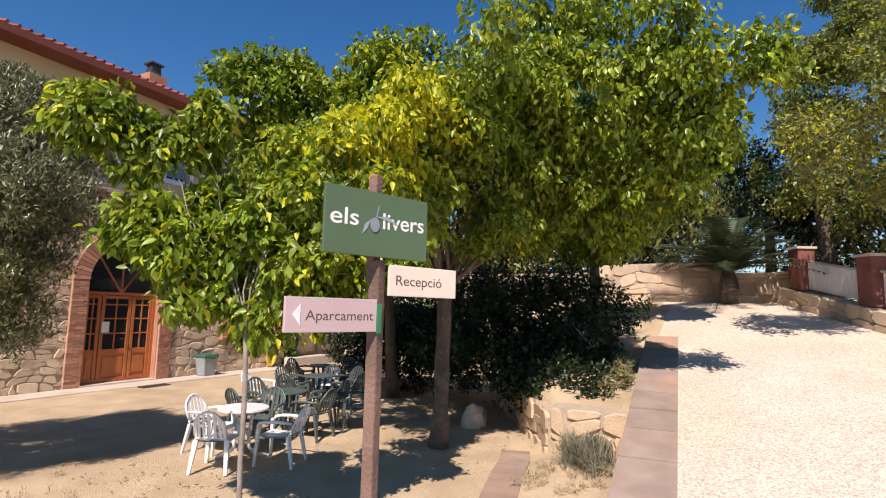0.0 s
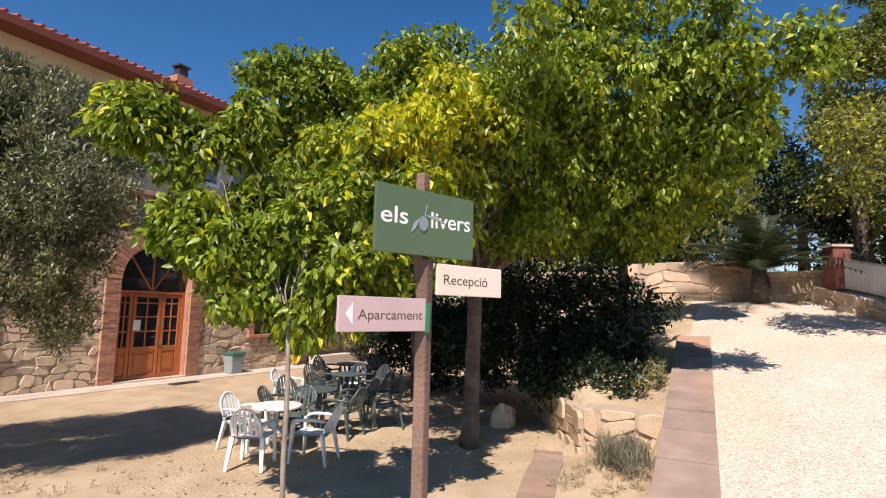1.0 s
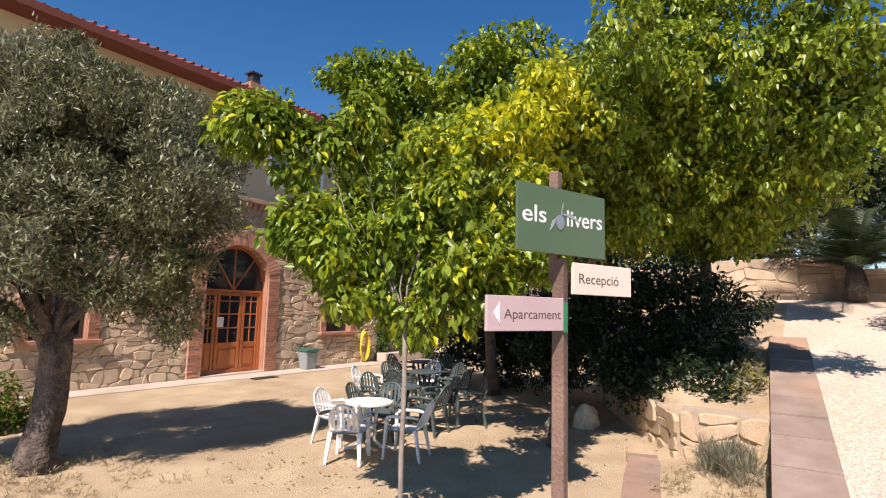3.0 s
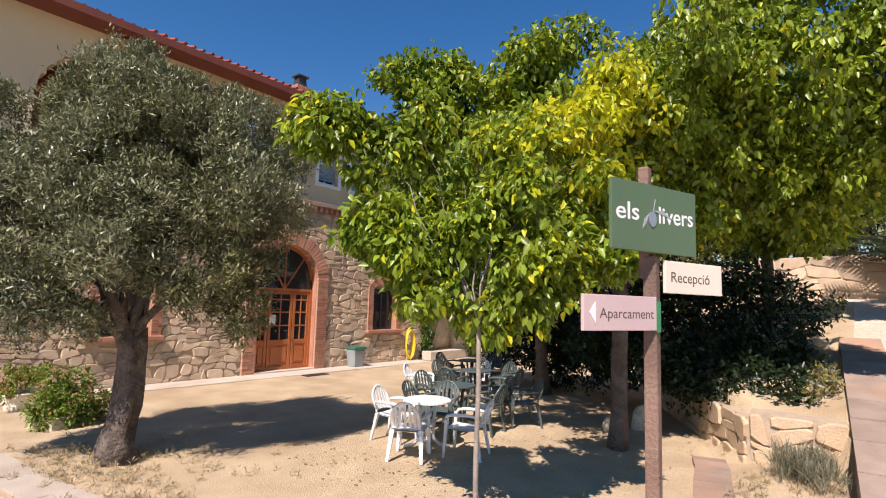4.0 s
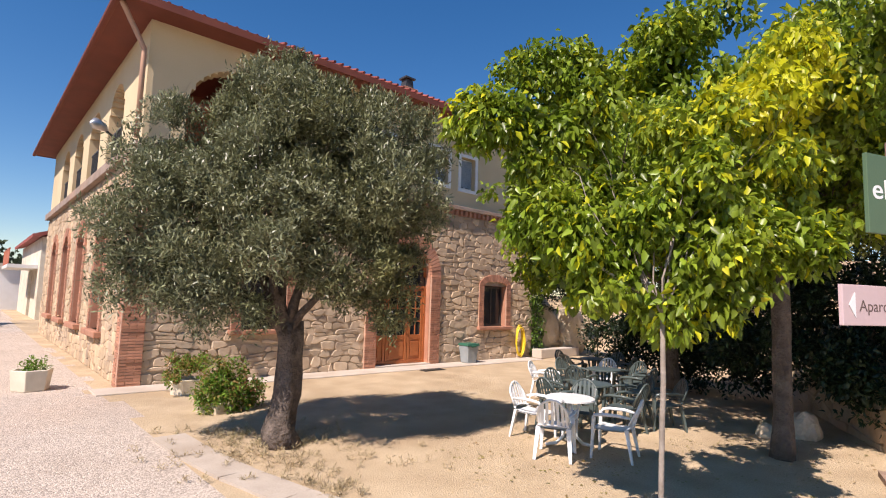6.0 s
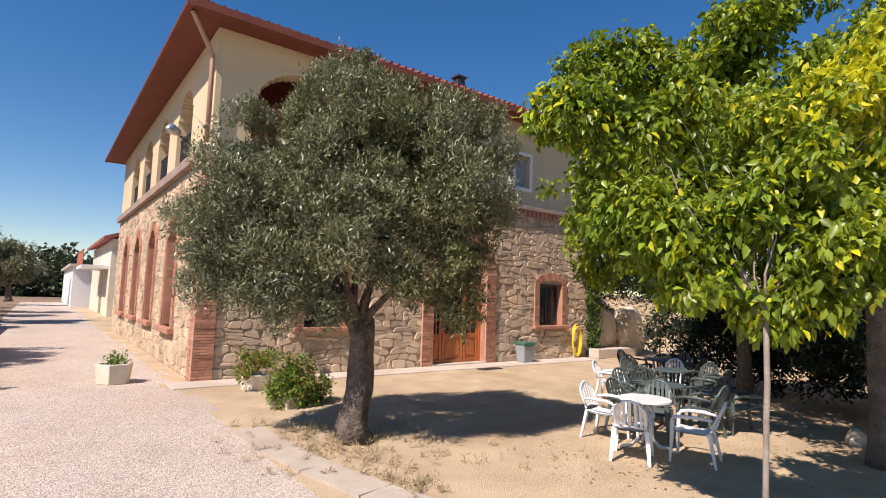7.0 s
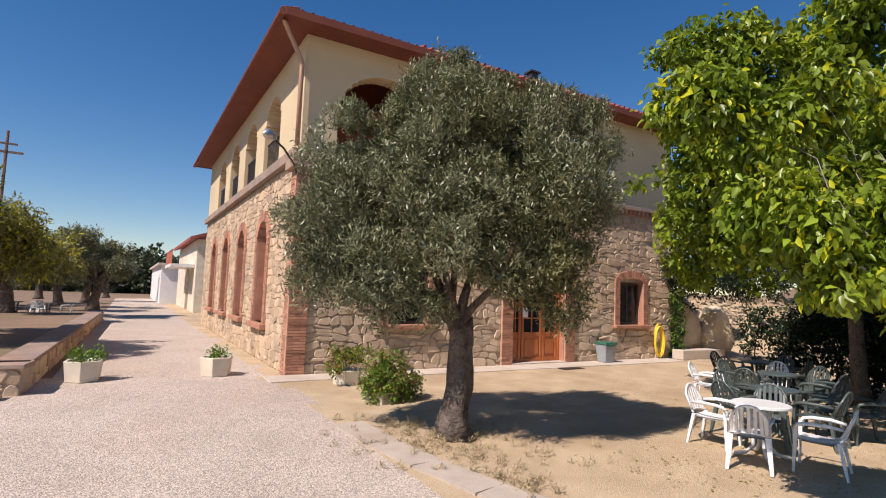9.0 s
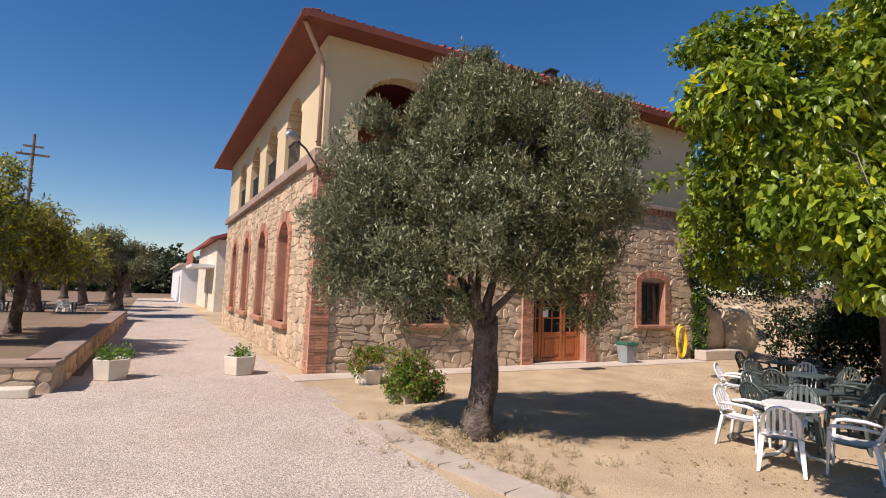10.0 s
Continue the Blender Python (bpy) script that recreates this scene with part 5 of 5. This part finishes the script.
wall_step = Build().box(12.1, 14.3, -0.6, -0.2, 0.0, 0.3)
structure("low_wall_house", wall_step, M_CONC, "low concrete ledge between the house and the rocks", "wall", bevel=0.02)


def free_wall(name, a, b_, z0a, z0b, height, label, seed, thick=0.4, cw=0.45, rh=0.26, singles=60, coping=None, flip=False, mat=None):
    """A straight stone wall from a to b_ with a stone face on its right-hand side."""
    a, b_ = Vector(a), Vector(b_)
    d = (b_ - a).normalized()
    n = Vector((d.y, -d.x)) * (-1 if flip else 1)
    L = (b_ - a).length
    core = Build()
    def at(u, z, o):
        p = a + d * u + n * o
        return (p.x, p.y, z0a + (z0b - z0a) * u / L + z)
    core.add([at(0, -0.5, 0), at(L, -0.5, 0), at(L, -0.5, -thick), at(0, -0.5, -thick), at(0, height, 0), at(L, height, 0), at(L, height, -thick), at(0, height, -thick)],
             [(3, 2, 1, 0), (4, 5, 6, 7), (0, 1, 5, 4), (1, 2, 6, 5), (2, 3, 7, 6), (3, 0, 4, 7)])
    w = structure(name, core, M_MORTAR, label, "wall")
    rubble(w, 0, L, -0.1, height, at, lambda u, z: False, random.Random(seed), cw, rh, 0.04, singles, mat or M_STONE, M_STONES)
    if coping:
        cb = Build()
        cb.add([at(-0.05, height + 0.002, 0.07), at(L + 0.05, height + 0.002, 0.07), at(L + 0.05, height + 0.002, -thick - 0.05), at(-0.05, height + 0.002, -thick - 0.05),
                at(-0.05, height + 0.08, 0.07), at(L + 0.05, height + 0.08, 0.07), at(L + 0.05, height + 0.08, -thick - 0.05), at(-0.05, height + 0.08, -thick - 0.05)],
               [(3, 2, 1, 0), (4, 5, 6, 7), (0, 1, 5, 4), (1, 2, 6, 5), (2, 3, 7, 6), (3, 0, 4, 7)])
        part("coping", cb, coping, w, bevel=0.015)
    return w


# stone wall that closes the drive, in two heights
free_wall("stone_wall_back", (10.6, -6.8), (14.3, -10.0), 1.9, 2.2, 0.95, "tan dressed stone wall above the patio", 80, rh=0.3)
free_wall("stone_wall_drive", (14.3, -10.0), (14.65, -13.2), 2.3, 2.4, 1.05, "sunlit tan dressed stone wall at the head of the drive", 81, cw=0.5, rh=0.3)
free_wall("stone_wall_side", (14.65, -13.2), (14.1, -14.7), 2.4, 2.4, 0.7, "lower sunlit tan stone wall", 82, rh=0.28)
# retaining wall along the far side of the drive, with fence
free_wall("stone_wall_right", (13.9, -14.4), (5.5, -18.2), 2.25, 0.55, 0.45, "low tan stone retaining wall along the drive", 83, rh=0.26, cw=0.45)
# short end wall of the planted bank
free_wall("stone_wall_bank", (5.74, -10.98), (5.82, -12.02), 0.05, 0.05, 0.62, "rough stone end of the planted bank", 84, thick=0.5, rh=0.24, cw=0.34, mat=M_STONES)

free_wall("stone_wall_bank_side", (9.6, -8.75), (5.74, -10.94), 0.0, 0.0, 0.62, "rough stone side of the planted bank above the patio", 85, thick=0.4, rh=0.24, cw=0.36, mat=M_STONES)


def fence_run():
    a, b_ = Vector((14.0, -14.65)), Vector((5.6, -18.45))
    L, d = (b_ - a).length, (b_ - a).normalized()
    z_at = lambda u: 2.25 + (0.55 - 2.25) * u / L + 0.44
    yaw = math.degrees(math.atan2(d.y, d.x))
    u = 0.55
    f = thing("garden_fence", "white panel fence between red brick pillars on the wall", "fence")
    while u < L:
        p = a + d * u
        b = Build()
        m = pose(p.x, p.y, z_at(u), 0, 0, yaw)
        b.box(-0.19, 0.19, -0.19, 0.19, 0.0, 0.974, m=m)
        # the pillar's brick colour includes the shade that falls on it
        pl = part("pillar", b, M_SHADEBRICK, f, "red brick pillar with tree shade put into its colour")
        part("pillar_cap", Build().box(-0.23, 0.23, -0.23, 0.23, 0.975, 1.03, m=m), M_CONC, pl)
        if u + 2.2 < L:
            for k in range(15):
                mm = pose(*(a + d * (u + 0.25 + k * 0.125)), z_at(u + 0.25 + k * 0.125) + 0.06, 0, 0, yaw)
                part("panel_slat", Build().box(0.0, 0.118, -0.015, 0.015, 0, 0.62, m=mm), M_WHITE, f)
            m2 = a + d * (u + 0.2)
            m3 = a + d * (u + 2.0)
            part("rail", Build().tube([(m2.x, m2.y, z_at(u) + 0.68), (m3.x, m3.y, z_at(u + 2.0) + 0.68)], [0.03, 0.03], 6), M_CONC, f)
        u += 2.2


fence_run()


# ---- planting beyond the drive ----
def plain_tree(name, label, base, top, r, blobs, mat, seed, per, size, aspect, mats2=None, clump=0.55, n_each=9, share=0.2, shape="ovate", twigs=2, bark=None):
    t = thing(name, label, "tree")
    grow(t, base, top, r, r * 0.7, blobs, bark or M_BARK, seed, 8, 0.3, twigs, 1.3)
    crown("crown", t, "dense foliage", clumps=spread_clumps(blobs, n_each, 0.5, seed + 1, clump), per=per, size=size, aspect=aspect, mats=[mat] + ([mats2] if mats2 else []), seed=seed + 2, droop=0.3, second=(lambda p: np.full(len(p), share)) if mats2 else None, shape=shape)
    return t


plain_tree("poplar_tree", "tall dull green tree behind the fence", (14.30, -15.60, 2.30), (13.90, -15.40, 4.60), 0.2, [(13.38, -15.68, 8.67, 0.74), (13.26, -16.30, 9.41, 0.74), (13.47, -15.13, 7.16, 0.74), (13.52, -16.01, 7.75, 0.83), (13.49, -15.00, 6.12, 0.74), (13.83, -16.00, 6.32, 0.92), (14.03, -14.66, 5.24, 0.61), (13.83, -16.00, 5.00, 0.77), (13.37, -15.75, 9.85, 0.37), (13.61, -16.98, 8.55, 0.92)], M_POPLAR, 90, 26000, 0.115, 0.5, M_MULB, share=0.3)
# the last three clumps are added nearer the drive to shade the fence
plain_tree("poplar_tree", "tall yellowish green tree over the drive", (10.60, -17.60, 1.80), (10.20, -17.30, 4.40), 0.2, [(9.68, -16.17, 7.29, 0.51), (9.50, -16.74, 7.69, 0.57), (9.55, -16.59, 6.49, 0.68), (10.27, -15.88, 5.85, 0.59), (10.14, -16.40, 5.44, 0.71), (9.38, -17.07, 6.64, 0.91), (10.23, -16.05, 4.57, 0.48), (9.93, -17.04, 5.13, 0.95), (9.32, -17.24, 7.83, 0.80), (8.85, -15.40, 5.27, 0.57), (8.96, -14.81, 4.72, 0.42), (8.74, -15.81, 5.85, 0.52)], M_POPLAR, 94, 30000, 0.09, 0.5, M_MULBY, share=0.15)
plain_tree("cypress_tree", "dark evergreen tree in the shade beyond the drive", (15.20, -14.40, 2.60), (15.20, -14.40, 4.20), 0.16, [(15.09, -13.93, 5.04, 0.65), (15.05, -14.54, 4.54, 0.65), (15.45, -15.43, 4.88, 0.84), (15.08, -14.16, 5.98, 0.49)], M_LAUREL, 98, 5000, 0.14, 0.5)
plain_tree("pine_tree", "olive green tree above the stone wall", (17.50, -12.00, 2.70), (17.40, -12.00, 4.00), 0.15, [(17.56, -11.63, 5.26, 0.85), (17.47, -10.70, 4.92, 0.75), (18.11, -12.55, 5.49, 0.87), (18.11, -13.52, 5.64, 0.77)], M_POPLAR, 102, 9000, 0.13, 0.4)


def palm(x, y, z, n, length, seed):
    t = thing("palm_tree", "short palm tree with arching fronds before the stone wall", "palm")
    part("trunk", Build().tube([(x, y, z - 0.2), (x, y, z + 0.25), (x, y, z + 0.7)], [0.2, 0.19, 0.14], 12, 0, 0.9), M_OBARK, t, "shaggy stub trunk", smooth=True)
    rng = random.Random(seed)
    for k in range(n):
        a, el = rng.uniform(0, 6.28), rng.uniform(0.25, 1.4)
        b = Build()
        pts = []
        for i in range(9):
            f = i / 8
            h = length * f * rng.uniform(0.97, 1.0)
            pts.append(Vector((x + math.cos(a) * h * math.cos(el), y + math.sin(a) * h * math.cos(el), z + 0.65 + h * math.sin(el) - 0.38 * length * f * f)))
        b.tube(pts, [0.02 * (1 - 0.8 * i / 8) for i in range(9)], 4)
        for i in range(1, 9):
            for j in range(3):
                p = pts[i - 1].lerp(pts[i], j / 3)
                d = (pts[i] - pts[i - 1]).normalized()
                s = d.cross(Vector((0, 0, 1))).normalized()
                for sg in (-1, 1):
                    tip = p + (s * sg * 0.42 + d * 0.2 - Vector((0, 0, 0.08))) * (1 - 0.5 * i / 9)
                    b.add([p - d * 0.03, p + d * 0.03, tip], [(0, 1, 2)])
        part("frond", b, M_PALM, t)


palm(13.7, -13.35, 2.5, 60, 2.3, 5)

# ---- left side: raised terrace, far houses and trees ----
tw = free_wall("terrace_wall_front", (-14.0, 0.7), (-4.25, -0.65), 0, 0, 0.4, "low rubble terrace wall with a brick coping", 110, coping=M_KERB, rh=0.22, cw=0.36, mat=M_STONE)
free_wall("terrace_wall_side", (-4.25, -0.35), (-3.85, 17.5), 0, 0, 0.4, "long low terrace wall with a brick coping beside the drive", 111, coping=M_KERB, singles=10, rh=0.25)
terr = Build()
terr.slab([(-4.6, -0.2), (-4.25, 17.4), (-30, 17.5), (-30, 3.0), (-14, 1.1)], "z", -0.2, 0.36)
structure("terrace_ground", terr, M_FIELD, "dry earth terrace with sparse grass", "ground")
cb = thing("concrete_block", "loose concrete block at the foot of the terrace wall", "block", pose(-4.7, -0.9, 0, 0, 0, -8))
part("body", Build().box(-0.25, 0.25, -0.14, 0.14, 0, 0.14), M_PLANTER, cb, bevel=0.015)
far_olives = [(-6.0, 6.2, 0), (-6.7, 3.9, 1), (-4.4, 20.5, 2), (-8.2, 22, 3), (-5.4, 32, 4), (-11.5, 19, 5), (-8.6, 38, 6), (-4.6, 46, 7), (-10.5, 28, 8), (-7.2, 17.0, 9), (-9.6, 17.6, 10), (-6.3, 26.5, 11), (-9.8, 33, 12)]
for x, y, k in far_olives:
    rr = random.Random(200 + k)
    yellow = k in (0, 1)
    h = 4.5 if yellow else 4.3
    bl = [(x + rr.uniform(-1.2, 1.2), y + rr.uniform(-1.2, 1.2), h * rr.uniform(0.52, 0.9), rr.uniform(0.7, 1.05)) for _ in range(10)]
    plain_tree("olive_tree" if not yellow else "fruit_tree", "distant grey-green olive tree" if not yellow else "yellowing fruit tree on the terrace", (x, y, 0.3), (x + rr.uniform(-0.2, 0.2), y, 1.7), 0.17 if yellow else 0.26, bl, M_OLIVE if not yellow else M_POPLAR, 210 + 4 * k, 22000, 0.14, 0.34, M_MULBY if yellow else None, share=0.12, clump=0.5, n_each=8, bark=M_OBARK)
for k, (x, y) in enumerate(((-6.2, 21.0), (-7.6, 22.0), (-8.8, 20.6))):
    tb = copy_thing(dt, pose(x, y, 0.02))
    for a in (0, 120, 240):
        copy_thing(white, pose(x + 0.7 * math.cos(radians(a)), y + 0.7 * math.sin(radians(a)), 0.02, 0, 0, a + 90))

barn = thing("outbuilding", "cream outbuilding with a red roof and a balcony beyond the house", "house", pose(0.0, 0, 0))
bw = wall_columns(Build(), 26.0, 40.0, 0, 4.7, [(30.0, 32.0, 0.0, 3.0, 0.8)], lambda u, d, z: (0.7 + d * 0.4, u, z))
bw.box(1.1, 8, 26.0, 26.4, 0, 4.7)
part("wall", bw, M_PLANTER, barn, "cream rendered wall")
part("roof", Build().add([(0.2, 25.5, 4.6), (0.2, 40, 4.6), (4.5, 40, 6.1), (4.5, 25.5, 6.1), (0.2, 25.5, 4.8), (0.2, 40, 4.8), (4.5, 40, 6.3), (4.5, 25.5, 6.3)], [(0, 1, 2, 3), (7, 6, 5, 4), (0, 4, 5, 1), (1, 5, 6, 2), (2, 6, 7, 3), (3, 7, 4, 0)]), M_TILE, barn)
part("balcony", Build().box(-0.7, 0.69, 27, 33, 2.9, 3.1), M_WHITE, barn, "white balcony slab")
br_ = Build()
for k in range(31):
    br_.tube([(-0.65, 27.05 + k * 0.195, 3.1), (-0.65, 27.05 + k * 0.195, 3.95)], [0.02, 0.02], 5)
br_.box(-0.69, -0.61, 27, 33, 3.95, 4.02)
part("railing", br_, M_OCHRE, barn, "dark red balcony railing")
shed = thing("long_shed", "long low white shed along the track", "shed", pose(-0.2, 0, 0))
part("wall", wall_columns(Build(), 42.0, 64.0, 0, 3.4, [(44.5, 46.5, 0, 2.5, 0.7)], lambda u, d, z: (-0.3 + d * 0.4, u, z)).box(0.1, 6, 42.0, 42.4, 0, 3.4), M_WHITE, shed, "white rendered wall")
part("roof", Build().box(-0.6, 6, 41.7, 64.2, 3.402, 3.6), M_CONC, shed)
pole = thing("utility_pole", "wooden utility pole with crossarms in the distance", "pole", pose(-9.6, 27.8, 0))
part("shaft", Build().tube([(0, 0, -0.3), (0, 0, 10.3)], [0.11, 0.08], 8), M_POST, pole)
part("crossarm", Build().box(-0.8, 0.8, -0.06, 0.06, 9.0, 9.12), M_POST, pole)
part("crossarm", Build().box(-0.5, 0.5, -0.06, 0.06, 9.5, 9.6), M_POST, pole)

wood = thing("distant_wood", "dark wooded rise far behind the yard", "wood")
wood["kind"] = "stuff"
rw = random.Random(300)
wc = []
for k in range(220):
    a = radians(rw.uniform(84, 135))
    R = rw.uniform(85, 120)
    wc.append((R * math.cos(a), R * math.sin(a), rw.uniform(0.5, 5.0) + 1.5 * math.sin(k), rw.uniform(2.0, 3.2)))
crown("foliage", wood, "dark distant trees", clumps=wc, per=60000, size=0.75, aspect=0.7, mats=[M_FARW], seed=301, droop=0.2)
hill = thing("wooded_bank", "shaded woodland above the stone walls", "wood")
hill["kind"] = "stuff"
wc = []
for k in range(110):
    f = rw.uniform(0, 1)
    p = Vector((15.0, 3.0)).lerp(Vector((24.0, -8.5)), f) + Vector((rw.uniform(0, 6), rw.uniform(0, 6)))
    wc.append((p.x, p.y, 2.6 + rw.uniform(0, 3.2), rw.uniform(0.7, 1.3)))
for k in range(40):
    wc.append((rw.uniform(18, 26), rw.uniform(-22, -10), rw.uniform(2.8, 7.0), rw.uniform(0.9, 1.6)))
for k in range(130):
    p = Vector((14.2, -7.0)).lerp(Vector((15.4, -13.2)), rw.random())
    wc.append((p.x + rw.uniform(0, 1.5), p.y + rw.uniform(0.2, 1.8), rw.uniform(3.4, 5.6), rw.uniform(0.5, 0.9)))
for k in range(70):
    p = Vector((15.6, -14.6)).lerp(Vector((10.0, -18.2)), rw.random())
    wc.append((p.x + rw.uniform(0, 1.6), p.y - rw.uniform(0, 1.2), rw.uniform(2.4, 5.4), rw.uniform(0.5, 0.9)))
crown("foliage", hill, "mixed olive green foliage", clumps=wc, per=52000, size=0.2, aspect=0.5, mats=[M_POPLAR, M_LAUREL], seed=303, droop=0.2, second=lambda p: np.full(len(p), 0.45))

# dry grass and litter round the olive tree and along the edging
dg = np.random.default_rng(9)
tufts = [(0.7 + dg.normal() * 0.7, -5.6 + dg.normal() * 0.7, 0.02, 0.05) for _ in range(120)] + [(0.15 + dg.uniform(0, 0.5), dg.uniform(-7.4, -4.2), 0.02, 0.05) for _ in range(70)] + [(dg.uniform(4.0, 6.0), dg.uniform(-11.9, -11.0), 0.12, 0.05) for _ in range(60)]
tagged(new("dry_grass", leaf_mesh("dry_grass", tufts, per=9000, size=0.055, aspect=0.14, mats=[M_STRAW], seed=8, droop=0.0, up_bias=0.4, shape="lance")), "dry grass and leaf litter round the olive tree", "grass", kind="stuff")
# fallen leaves and pebbles on the patio
rl = np.random.default_rng(5)
lit_c = [(rl.uniform(2.0, 8), rl.uniform(-10.3, -4), 0.0, 0.35) for _ in range(160)]
fl = new("fallen_leaves", leaf_mesh("fallen_leaves", lit_c, per=500, size=0.05, aspect=0.5, mats=[M_BUSHY], seed=6, droop=0.0))
fl.scale = (1, 1, 0.02)
fl.location.z = 0.012
tagged(fl, "dry fallen leaves scattered on the earth patio", "leaves", kind="stuff")

# ---- stones of the house walls ----
rs = random.Random(21)
rubble(front_wall, 0.33, RIGHT, 0.0, FLOOR2 - 0.2, front, lambda u, z: near_opening(u, z, [DOOR], 0.3) or near_opening(u, z, [WIN1, WIN2], 0.16), rs, 0.26, 0.175, 0.035, 300, M_STONE, M_STONES, keep=lambda u, z: z < 3.2)
rubble(side_wall, 0.33, DEEP, 0.0, FLOOR2 - 0.1, side, lambda u, z: near_opening(u, z, SIDEW, 0.2), rs, 0.28, 0.19, 0.024, 0, M_STONE, M_STONES)
